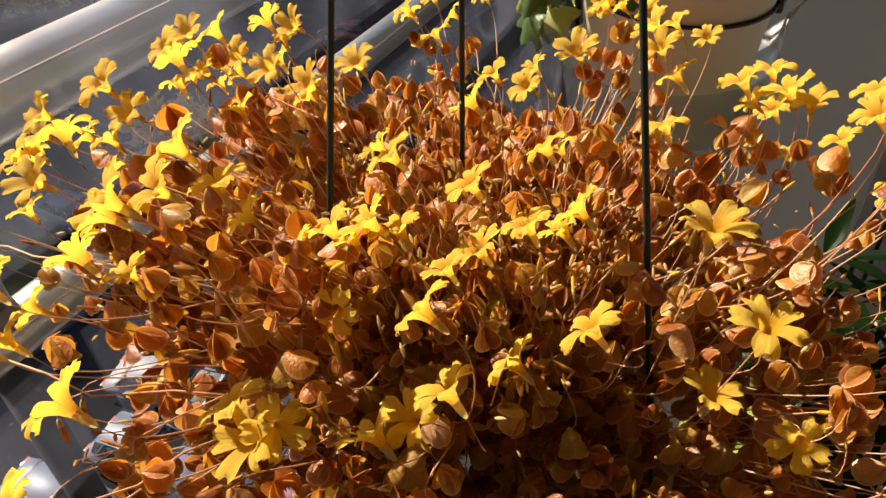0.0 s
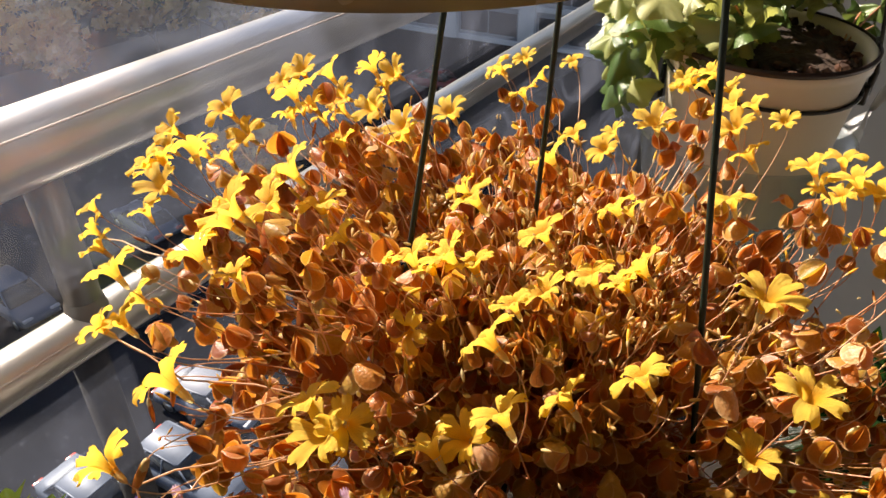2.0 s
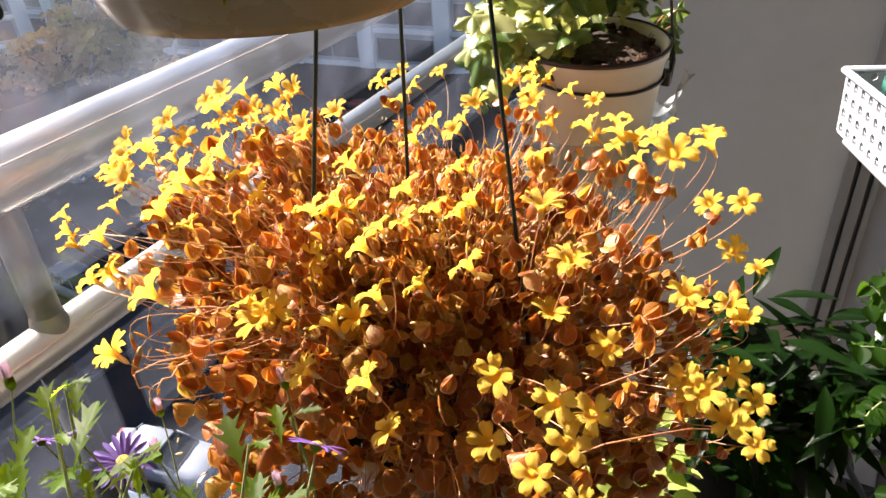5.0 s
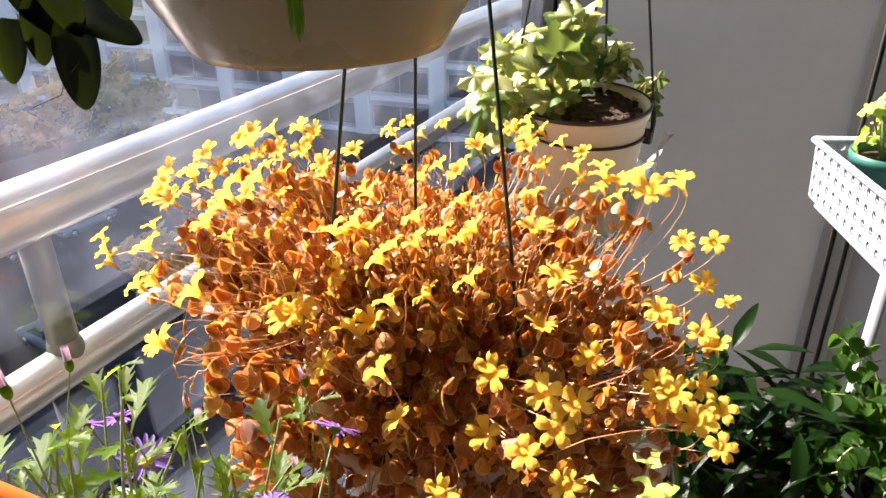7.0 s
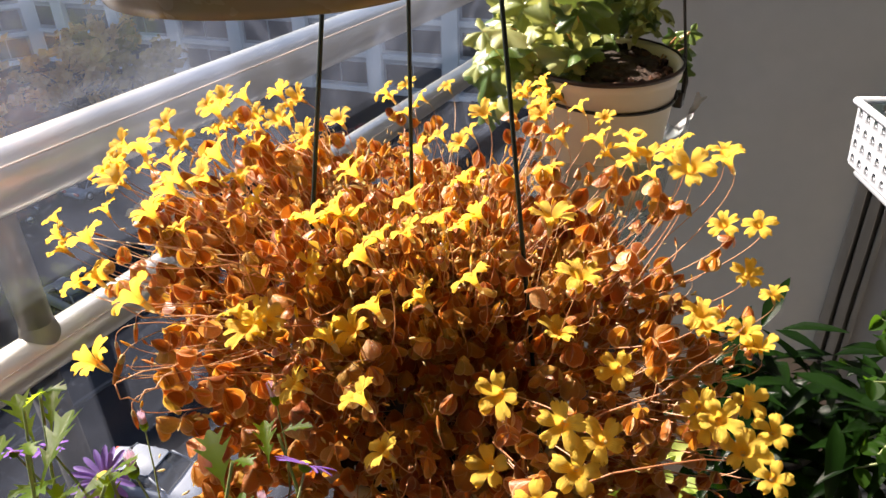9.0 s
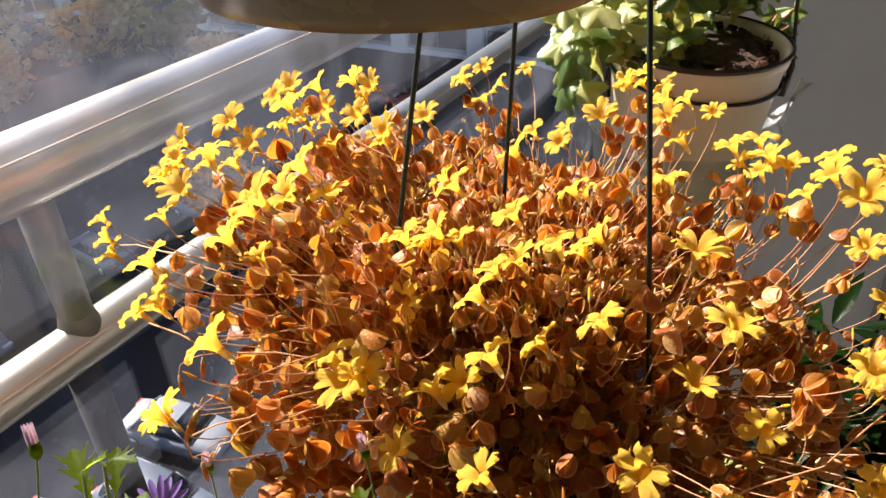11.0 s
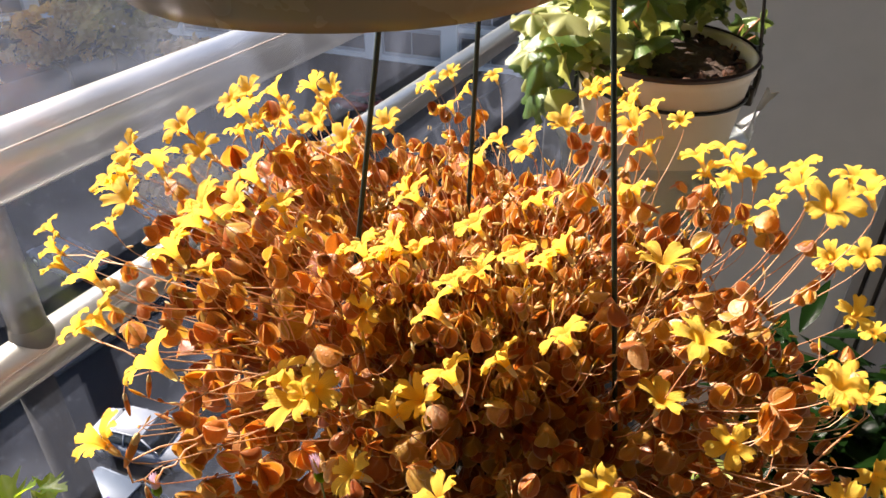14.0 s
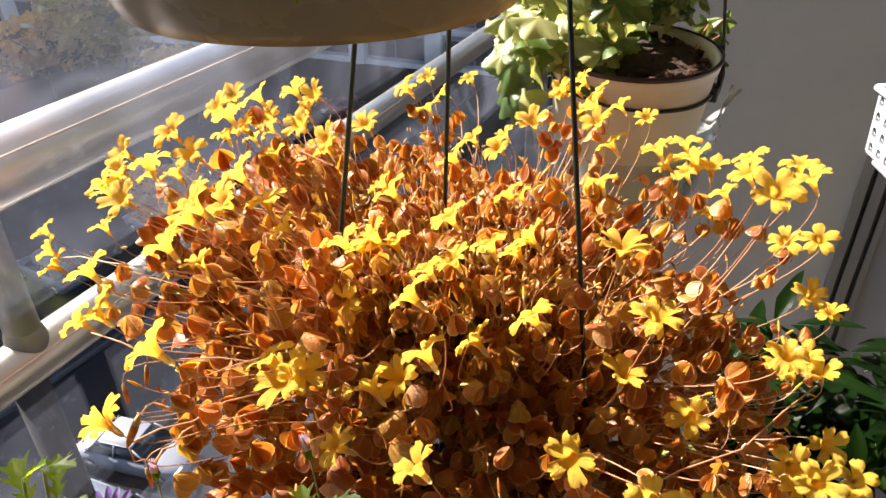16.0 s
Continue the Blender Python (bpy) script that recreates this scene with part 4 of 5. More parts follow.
# ---- pot hanging behind: pale green lobed leaves ----
BP = Vector((-0.0965, 0.469, 1.1530))
LEAN = Matrix.Rotation(radians(3), 4, Vector((0.866, 0.5, 0)))
bpot = thing("hanging_pot", "cream pot with a black wire hoop hanging beside the end wall", "hanging pot", tuple(BP))
part("bowl", lathe(bmesh.new(), [(0, 0), (0.046, 0), (0.05, 0.003), (0.0605, 0.108), (0.0625, 0.110), (0.063, 0.117), (0.061, 0.119), (0.0585, 0.116), (0.057, 0.105), (0.047, 0.01), (0, 0.008)], 56), M_CREAM, bpot, m=LEAN)
part("rim_band", lathe(bmesh.new(), [(0.0632, 0.1165), (0.0640, 0.1172), (0.0640, 0.1195), (0.0622, 0.1203)], 56), plain("brown rim", (0.05, 0.028, 0.022), 0.4), bpot, "dark brown rim", m=LEAN)
b = bmesh.new()
bmesh.ops.create_icosphere(b, subdivisions=4, radius=1.0)
for v in b.verts:
    k = noise.noise(v.co * 4.0) * 0.35 + noise.noise(v.co * 11.0) * 0.3
    v.co = Vector((v.co.x * 0.056, v.co.y * 0.056, 0.108 + max(v.co.z, -0.2) * 0.010 + (0.011 * k if abs(v.co.z) > 0.1 else 0)))
part("soil", b, M_SOIL, bpot, "dark crumbly potting soil", m=LEAN)
crumbs = bmesh.new()
for i in range(190):
    a, rr = RNG.uniform(0, 6.28), 0.052 * math.sqrt(RNG.random())
    s = RNG.uniform(0.0012, 0.0052)
    m = Matrix.Translation((rr * math.cos(a), rr * math.sin(a), 0.1135 + RNG.uniform(0, 0.002))) @ Matrix.Rotation(RNG.uniform(0, 3), 4, Vector((RNG.random(), RNG.random(), 1))) @ Matrix.Diagonal((s, s * RNG.uniform(0.5, 1), s * RNG.uniform(0.4, 0.8), 1))
    bmesh.ops.create_icosphere(crumbs, subdivisions=1, radius=1.0, matrix=m)
part("soil_crumb_layer", crumbs, M_CRUMB, bpot, "crumbs of soil and bark", smooth=False, kind="stuff", m=LEAN)
part("wire_hoop", tube(bmesh.new(), [(0.0605 * math.cos(a), 0.0605 * math.sin(a), 0.097 - 0.004 * math.cos(a)) for a in (2 * math.pi * i / 40 for i in range(41))], 0.0013, 8), M_BLACKWIRE, bpot, m=LEAN)
EAR = Vector((0.056, 0.021, 0.088))
b = bmesh.new()
tube(b, [EAR + Vector((0.005, 0, -0.004)), EAR + Vector((0.007, 0.001, 0.004)), EAR + Vector((0.006, 0.0, 0.03)), (0.040, 0.018, 0.26), (0.012, 0.006, 0.46), (0.0, 0.0, 0.60)], 0.0012, 8)
tube(b, [EAR + Vector((0.0, 0, -0.008)), EAR + Vector((0.008, 0, -0.002)), EAR + Vector((0.009, 0, 0.012)), EAR + Vector((0.004, 0, 0.034))], 0.0018, 8)
part("hanger_wire", b, M_BLACKWIRE, bpot)
part("ear", box(bmesh.new(), EAR + Vector((0.002, -0.005, -0.009)), EAR + Vector((0.009, 0.005, 0.004)), 0.0015), M_BLACKWIRE, bpot)
b = bmesh.new()
tube(b, [(-0.060, -0.012, 0.08), (-0.058, -0.012, 0.14), (-0.036, -0.006, 0.28), (0, 0, 0.60)], 0.0012, 8)
part("hanger_wire", b, M_WIRE, bpot)
b = bmesh.new()
tube(b, [(0.004, 0.061, 0.08), (0.004, 0.058, 0.14), (0.002, 0.03, 0.30), (0, 0, 0.60), (0, 0, CEIL_Z - BP.z)], 0.0012, 8)
part("hanger_wire", b, M_WIRE, bpot)

saucer = thing("drip_cup", "clear plastic drip cup under the hanging cream pot", "cup", (BP.x, BP.y, 1.118))
part("cup_wall", lathe(bmesh.new(), [(0, 0.0), (0.052, 0), (0.056, 0.003), (0.070, 0.085), (0.072, 0.086), (0.072, 0.0875), (0.069, 0.087), (0.0545, 0.004), (0.0515, 0.0015), (0, 0.0015)], 48), M_CLEAR, saucer)
b = bmesh.new()
FILM = random.Random(31)
rows = []
for i in range(9):
    v = i / 8
    half = 0.010 * (1 - 0.55 * v) + 0.002 * FILM.uniform(-1, 1)
    rows.append([b.verts.new((half * u + 0.004 * v * v, 0.004 * math.sin(5 * v + 2 * u) + 0.0018 * FILM.uniform(-1, 1), 0.040 * v + 0.002 * FILM.uniform(-1, 1) * (v > 0.1))) for u in (-1, -0.6, -0.2, 0.2, 0.6, 1)])
for p, q in zip(rows, rows[1:]):
    for j in range(5):
        b.faces.new((p[j], p[j + 1], q[j + 1], q[j]))
bmesh.ops.solidify(b, geom=b.faces[:], thickness=0.0004)
# Opaque white on the flap paints in the glint of the clear plastic.
part("flap", b, M_GLOSSWHITE, saucer, "crumpled plastic flap, white to stand for a sun glint", m=Matrix.Translation((0.0555, 0.0445, 0.066)) @ Matrix.Rotation(radians(-48), 4, "Z") @ Matrix.Rotation(radians(-20), 4, "X") @ Matrix.Scale(1.35, 4))



def toothed(bm, m, rng):
    """A leaf with five pointed, toothed lobes, creased along its veins and puckered between them."""
    n, rows, ph = 73, [], rng.uniform(0, 6)
    foot = bm.verts.new(m @ Vector((0, 0, 0)))
    cup, lop = rng.uniform(0.0, 0.5), rng.uniform(-0.3, 0.3)
    for r in (0.22, 0.45, 0.68, 0.86, 1.0):
        row = []
        for i in range(n):
            a = radians(-150 + 300 * i / (n - 1))
            lobe = 0.5 + 0.5 * math.cos(a * 360 / 62)
            reach = 0.62 + 0.26 * math.cos(a * 0.55) + 0.30 * r * r * (lobe ** 1.6 - 0.45)
            rad = r * (reach + (0.035 * (1 if i % 2 else -1) if r > 0.9 else 0))
            crease = -0.075 * r * (0.5 - lobe)
            z = -cup * r * r + crease + 0.13 * math.sin(2 * a + ph) * r * r + lop * r * math.sin(a) + 0.05 * math.sin(5 * a + 2 * ph) * r
            row.append(bm.verts.new(m @ Vector((rad * math.sin(a), rad * math.cos(a), z))))
        rows.append(row)
    for j in range(n - 1):
        bm.faces.new((foot, rows[0][j + 1], rows[0][j]))
    for a, c in zip(rows, rows[1:]):
        for j in range(n - 1):
            bm.faces.new((a[j], a[j + 1], c[j + 1], c[j]))


begonia = thing("begonia_plant", "pale green begonia with toothed leaves overhanging its cream pot", "plant", (BP.x, BP.y, BP.z + 0.105))
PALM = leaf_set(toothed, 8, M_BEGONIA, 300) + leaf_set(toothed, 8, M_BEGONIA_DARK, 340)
stalks = bmesh.new()
LEFT, UPZ = Vector((-0.90, -0.35, 0)), Vector((0, 0, 1))
FRONT = Vector((0.45, -0.88, 0))
for i in range(120):
    # crown leans over the window side and hangs below the rim there; bare soil shows towards the room
    w = RNG.uniform(-0.062, 0.105)
    top = 0.094 - 0.9 * max(0.0, w - 0.035) - 0.85 * max(0.0, 0.0 - w)
    low = 0.012 if w < 0.02 else 0.005 - 0.6 * (w - 0.02)
    h = low + (top - low) * RNG.random() ** 0.8
    depth = RNG.uniform(-0.045, 0.062) if w > 0.016 else RNG.uniform(-0.058, -0.022 if w < 0.0 else -0.008)
    p = LEFT * w + UPZ * h + FRONT * depth
    n = LEFT * (0.15 + 4 * w) + FRONT * 0.5 + UPZ * 0.75
    n += Vector((RNG.uniform(-1, 1), RNG.uniform(-1, 1), RNG.uniform(-1, 1))) * 0.8
    # Sunlit copy likelier towards the top, shaded copy lower down.
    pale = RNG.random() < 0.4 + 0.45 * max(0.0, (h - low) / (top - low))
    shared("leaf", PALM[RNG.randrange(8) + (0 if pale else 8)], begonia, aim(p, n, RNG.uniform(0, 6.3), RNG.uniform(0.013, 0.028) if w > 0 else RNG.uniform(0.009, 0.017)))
    if i % 2 or w < 0.015:
        continue
    tube(stalks, bend((p.x * 0.4, p.y * 0.4 + 0.012, -0.004), p, 0.006, 4, (RNG.uniform(-1, 1) * 0.006, 0, 0)), [0.0008, 0.0007, 0.0006, 0.0006, 0.0005], 6, False)
for i in range(26):
    # leaves hanging over the rim on the window side
    a = radians(170 + 95 * RNG.random())
    rim = Vector((0.058 * math.cos(a), 0.058 * math.sin(a), 0.016 + RNG.uniform(-0.004, 0.02)))
    out = Vector((0.03 * math.cos(a), 0.03 * math.sin(a), -RNG.uniform(0.005, 0.035)))
    hung(PALM[RNG.randrange(16)], begonia, Vector(), rim, rim + out, (math.cos(a) * 0.6 + 0.2, math.sin(a) * 0.6 - 0.2, 0.5), RNG.uniform(0.013, 0.023))
# dark pointed leaves over the rim towards the room
for foot, tip in (((-0.005, -0.042, 0.03), (0.004, -0.052, -0.012)), ((-0.03, -0.045, 0.03), (-0.028, -0.062, -0.004)), ((-0.06, -0.03, 0.05), (-0.075, -0.052, 0.01))):
    hung(PALM[9], begonia, Vector(), foot, tip, (0.3, -0.8, 0.35), 0.022)
# small leaves over the rim beside the hanger wire
for foot, tip in (((0.0461, 0.0718, -0.0018), (0.0590, 0.0587, -0.0210)), ((0.0489, 0.0804, 0.0076), (0.0638, 0.0698, -0.0099)), ((0.0388, 0.0799, 0.0152), (0.0404, 0.0625, -0.0002)), ((0.0483, 0.0884, 0.0189), (0.0610, 0.0781, 0.0036)), ((0.0506, 0.0704, -0.0075), (0.0556, 0.0539, -0.0247))):
    hung(PALM[RNG.randrange(16)], begonia, Vector(), foot, tip, (0.5, -0.6, 0.6), 0.0125)
    tube(stalks, bend((0.040, 0.012, 0.0), foot, 0.004, 4), 0.0006, 6, False)
part("stalk_tangle", stalks, M_STEM, begonia, "pinkish leaf stalks", kind="stuff")


# ---- daisies in front, low on the window side ----
DP = Vector((-0.115, -0.03, 0.985))
dpot = thing("flower_pot", "brown terracotta pot under the violet daisies", "flower pot", tuple(DP))
part("body", lathe(bmesh.new(), [(0, 0), (0.04, 0), (0.043, 0.003), (0.056, 0.085), (0.062, 0.086), (0.064, 0.11), (0.060, 0.112), (0.056, 0.105), (0.052, 0.085), (0.04, 0.01), (0, 0.008)], 40), M_TERRA, dpot)
part("soil", lathe(bmesh.new(), [(0.053, 0.092), (0.03, 0.096), (0, 0.098)], 20), M_SOIL, dpot)
stand = thing("plant_stand", "slim black metal stand carrying the daisy pot", "plant stand", (DP.x, DP.y, 0))
part("top", lathe(bmesh.new(), [(0, 0.970), (0.07, 0.970), (0.073, 0.973), (0.073, 0.982), (0.07, 0.985), (0, 0.985)], 40), M_DARKPAINT, stand)
part("column", tube(bmesh.new(), [(0, 0, 0.02), (0, 0, 0.969)], 0.011, 16), M_DARKPAINT, stand)
part("foot", lathe(bmesh.new(), [(0, 0), (0.11, 0), (0.11, 0.008), (0.03, 0.02), (0, 0.02)], 40), M_DARKPAINT, stand)

daisy = thing("daisy_plant", "leafy daisy plant with violet flowers and pink buds", "plant", (DP.x, DP.y, DP.z + 0.095))
D0 = Vector((DP.x, DP.y, DP.z + 0.095))


def daisy_leaf(bm, m, rng):
    blade(bm, m, tuple((y, w * rng.uniform(0.75, 1.15)) for y, w in LOBED), rng.uniform(0.1, 0.5), rng.uniform(0.0, 0.35), 0.95, rng.uniform(-0.5, 0.5))


DLEAF = leaf_set(daisy_leaf, 8, M_DAISY_LEAF, 500)


def ray_head(seed, open_by=1.0):
    rng, bm = random.Random(seed), bmesh.new()
    for i in range(19):
        t = Matrix.Rotation(2 * math.pi * i / 19 + rng.uniform(-0.06, 0.06), 4, "Z") @ Matrix.Translation((0, 0.2, 0)) @ Matrix.Rotation(rng.uniform(-0.15, 0.25) + 1.3 * (1 - open_by), 4, "X")
        blade(bm, t @ Matrix.Scale(0.82 * rng.uniform(0.9, 1.08), 4), ((0, .05), (.3, .1), (.65, .12), (.9, .08), (1, .02)), 0.3, 0.15)
    return finish("ray_petals", bm, M_PURPLE)


HEADS = [ray_head(1), ray_head(2)]
b = bmesh.new()
bmesh.ops.create_icosphere(b, subdivisions=3, radius=0.24, matrix=Matrix.Translation((0, 0, 0.02)) @ Matrix.Diagonal((1, 1, 0.5, 1)))
DISC = finish("disc", b, M_DISC)
b = bmesh.new()
lathe(b, [(0.03, -0.25), (0.16, -0.2), (0.24, -0.08), (0.22, 0.0)], 12)
CUP = finish("green_cup", b, M_DAISY_LEAF)
b = bmesh.new()
for i in range(10):
    t = Matrix.Rotation(2 * math.pi * i / 10, 4, "Z") @ Matrix.Translation((0, 0.17, 0.1)) @ Matrix.Rotation(1.50, 4, "X")
    blade(b, t, ((0, .06), (.4, .1), (.75, .07), (1, .01)), 0.4, -0.06)
BUDTIP = finish("bud_petals", b, M_PINKBUD)
b = bmesh.new()
lathe(b, [(0.0, -0.25), (0.1, -0.22), (0.2, -0.05), (0.22, 0.15), (0.19, 0.35), (0.15, 0.4)], 12)
BUDCUP2 = finish("green_cup", b, M_DAISY_LEAF)
dstems = bmesh.new()


def daisy_stem(p, r=0.0006, lean=0.022):
    root = D0 + Vector(((p.x - D0.x) * 0.35, (p.y - D0.y) * 0.35, 0.0))
    tube(dstems, [q - D0 for q in bend(root, p, 0.0, 6, (RNG.uniform(-1, 1) * lean, RNG.uniform(-1, 1) * lean, 0))], [r * 1.3, r * 1.2, r * 1.1, r, r, r * 0.9, r * 0.8], 6, False)


for at, face, size in (((-0.2130, 0.0480, 1.1330), (0.45, -0.15, 0.8), 0.0165), ((-0.0573, 0.0461, 1.2251), (-0.15, 0.75, 0.6), 0.0115), ((-0.1754, 0.0015, 1.2127), (-0.5, 0.5, 0.5), 0.0085),
                       ((-0.1550, 0.0060, 1.2217), (-0.6, 0.3, 0.5), 0.0075), ((-.060, .004, 1.216), (0.0, 0.2, 0.9), 0.009)):
    p = Vector(at)
    h = shared("flower_head", HEADS[RNG.randrange(2)], daisy, aim(p - D0, face, RNG.uniform(0, 6), size))
    h["label"] = "violet daisy head with a yellow disc"
    shared("disc", DISC, h, Matrix.Identity(4))
    shared("green_cup", CUP, h, Matrix.Identity(4))
    daisy_stem(p)
for at, face in (((-0.1689, -0.0017, 1.2507), (-0.35, 0.2, 0.9)), ((-.127, -.047, 1.283), (-0.3, 0.0, 0.9)), ((-.172, .055, 1.183), (0.05, 0, 1)), ((-0.0834, 0.0444, 1.1861), (-0.2, 0.1, 1)),
                 ((-.100, .075, 1.215), (-0.2, 0.0, 1)), ((-.093, .003, 1.243), (0.1, 0, 1))):
    p = Vector(at)
    h = shared("bud", BUDCUP2, daisy, aim(p - D0, face, 0, 0.0092))
    shared("bud_petals", BUDTIP, h, Matrix.Identity(4))
    daisy_stem(p, 0.00045, 0.02)
SHOOTS = [(Vector((-0.0743, 0.0506, 1.2285)), 6)]
for at, n in (((-0.1443, 0.0060, 1.2534), 6), ((-.066, .022, 1.245), 6), ((-.105, -.019, 1.270), 6), ((-.117, -.055, 1.262), 8), ((-.112, -.040, 1.262), 8), ((-.070, -.004, 1.236), 6),
              ((-.090, -.008, 1.250), 7), ((-.128, -.040, 1.250), 7), ((-.085, -.030, 1.240), 8), ((-.140, -.060, 1.255), 8), ((-.100, -.045, 1.240), 7), ((-.060, .005, 1.205), 6),
              ((-.125, -.010, 1.225), 7), ((-.150, -.025, 1.240), 5)):
    SHOOTS.append((Vector(at), n))
    SHOOTS.append((Vector(at) + Vector((RNG.uniform(-0.018, 0.012), RNG.uniform(-0.016, 0.016), -RNG.uniform(0.006, 0.026))), n - 1))
for p, n in SHOOTS:
    daisy_stem(p, 0.0007)
    root = D0 + Vector(((p.x - D0.x) * 0.35, (p.y - D0.y) * 0.35, 0.0))
    for j in range(n):
        q = root.lerp(p, 1 - 0.10 * j)
        a = j * 2.4 + RNG.uniform(-0.4, 0.4)
        lift = 0.9 - 0.12 * j
        tip = q + Vector((math.cos(a), math.sin(a), lift))
        hung(DLEAF[RNG.randrange(8)], daisy, D0, q, tip, (-math.cos(a) * 0.6, -math.sin(a) * 0.6, 1.0), RNG.uniform(0.012, 0.027) if j else 0.015)
part("stem_tangle", dstems, M_GREENSTEM, daisy, "thin green stems", kind="stuff")

stake = thing("plant_stake", "bright orange plastic plant stake in the daisy pot", "plant stake", (-0.107, -0.072, 1.0695))
b = bmesh.new()
tube(b, [(0.016, 0.022, 0.012), (0.052, 0.012, 0.10), (0.062, 0.006, 0.19), (0.056, 0.002, 0.204), (0.043, -0.004, 0.214), (0.030, -0.010, 0.222), (0.010, -0.016, 0.230)], [0.004, 0.004, 0.0042, 0.0042, 0.0042, 0.0042, 0.004], 14)
part("rod", b, M_ORANGE, stake)


# ---- low table with potted plants by the end wall ----
M_DARKWOOD = plain("dark stained wood", (0.022, 0.015, 0.011), 0.5, 0, 50, 0.4, 0.2)
table = thing("plant_table", "low dark wooden table carrying potted plants beside the wall", "table", (0.02, 0.62, 0))
part("tabletop", box(bmesh.new(), (-0.20, -0.36, 0.66), (0.15, 0.36, 0.685), 0.004), M_DARKWOOD, table)
for x in (-0.18, 0.13):
    for y in (-0.34, 0.34):
        part("leg", box(bmesh.new(), (x - 0.014, y - 0.014, 0), (x + 0.014, y + 0.014, 0.659), 0.003), M_DARKWOOD, table)


def potted(name, at, r, h, material, label):
    o = thing(name, label, "flower pot", at)
    part("body", lathe(bmesh.new(), [(0, 0), (r * 0.72, 0), (r * 0.75, 0.003), (r * 0.95, h * 0.85), (r, h * 0.86), (r, h), (r * 0.95, h), (r * 0.9, h * 0.84), (r * 0.7, 0.01), (0, 0.008)], 36), material, o)
    part("soil", lathe(bmesh.new(), [(r * 0.915, h * 0.87), (r * 0.5, h * 0.9), (0, h * 0.91)], 20), M_SOIL, o)
    return o


M_BLACKPOT = plain("black plastic", (0.015, 0.015, 0.016), 0.4, 0, 60, 0.2, 0.05)
potted("flower_pot", (0.075, 0.66, 0.685), 0.075, 0.12, M_BLACKPOT, "black plastic pot of the dark glossy plant")
dark = thing("foliage_plant", "dense dark green glossy plant with arching pointed leaves", "plant", (0.085, 0.66, 0.765))


def arch_leaf(bm, m, rng):
    blade(bm, m, tuple((y, w * rng.uniform(0.65, 0.9)) for y, w in OVATE), 0.25, rng.uniform(0.25, 0.7), 0, rng.uniform(-0.3, 0.3))


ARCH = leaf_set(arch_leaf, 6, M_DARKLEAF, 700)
cane = bmesh.new()
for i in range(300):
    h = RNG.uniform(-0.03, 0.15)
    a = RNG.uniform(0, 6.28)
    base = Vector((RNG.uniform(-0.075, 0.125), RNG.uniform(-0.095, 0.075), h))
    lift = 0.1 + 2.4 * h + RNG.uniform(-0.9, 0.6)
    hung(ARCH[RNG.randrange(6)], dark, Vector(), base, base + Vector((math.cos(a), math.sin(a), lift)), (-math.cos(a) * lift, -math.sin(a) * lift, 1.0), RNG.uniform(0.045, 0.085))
for i in range(9):
    x, y = RNG.uniform(-0.055, 0.055), RNG.uniform(-0.055, 0.055)
    tube(cane, bend((x * 0.7, y * 0.7, 0), (x, y, RNG.uniform(0.07, 0.12)), 0, 3), 0.002, 6)
part("cane_mass", cane, M_VINE, dark, kind="stuff")

potted("flower_pot", (0.004, 0.400, 0.685), 0.06, 0.10, M_BLACKPOT, "small black pot of the lime-leaved plant")
lime = thing("foliage_plant", "small plant with bright lime green heart leaves", "plant", (0.004, 0.400, 0.782))
LIMELEAF = leaf_set(lambda bm, m, rng: blade(bm, m, ROUND, rng.uniform(0.25, 0.7), rng.uniform(0.1, 0.6), -0.25), 4, M_LIME, 800)
for i in range(46):
    a, h = RNG.uniform(0, 6.28), RNG.uniform(0.04, 0.135)
    base = Vector((0.045 * math.cos(a) * RNG.random(), 0.045 * math.sin(a) * RNG.random(), h))
    hung(LIMELEAF[RNG.randrange(4)], lime, Vector(), base, base + Vector((math.cos(a), math.sin(a), RNG.uniform(0.0, 0.8))), (RNG.uniform(-0.5, 0.5), RNG.uniform(-0.5, 0.5), 1), RNG.uniform(0.02, 0.034))
b = bmesh.new()
for i in range(7):
    a = i * 0.9
    tube(b, [(0.01 * math.cos(a), 0.01 * math.sin(a), -0.01), (0.03 * math.cos(a), 0.03 * math.sin(a), 0.11)], 0.0016, 6)
part("stalk_tangle", b, M_GREENSTEM, lime, kind="stuff")


# ---- rack with the white basket ----
U, V = Vector((0.42, -0.9075, 0)), Vector((0.9075, 0.42, 0))
K0 = Vector((0.100, 0.900, 0))
YAW = math.degrees(math.atan2(V.y, V.x))
rack = thing("plant_rack", "white tubular metal rack, greyed as in shade, holding a basket and a vine pot", "rack", (K0.x, K0.y, 0), rz=YAW)
for x in (0.006, 0.20):
    for y in (-0.43, -0.222):
        part("upright", tube(bmesh.new(), [(x, y, 0), (x, y, 1.049)], 0.007, 14), M_RACK, rack)
for z in (1.049, 0.70):
    for x in (0.006, 0.20):
        part("side_bar", tube(bmesh.new(), [(x, -0.44, z), (x, -0.02 if z > 1 else -0.21, z)], 0.0045, 12), M_RACK, rack)
    for y in (-0.43, -0.36, -0.29, -0.222, -0.12, -0.03) if z > 1 else (-0.43, -0.36, -0.29, -0.222):
        part("cross_bar", tube(bmesh.new(), [(0.006, y, z), (0.20, y, z)], 0.004, 12), M_RACK, rack)

basket = thing("basket", "white perforated plastic basket on the rack", "basket", (K0.x, K0.y, 1.0567), rz=YAW)


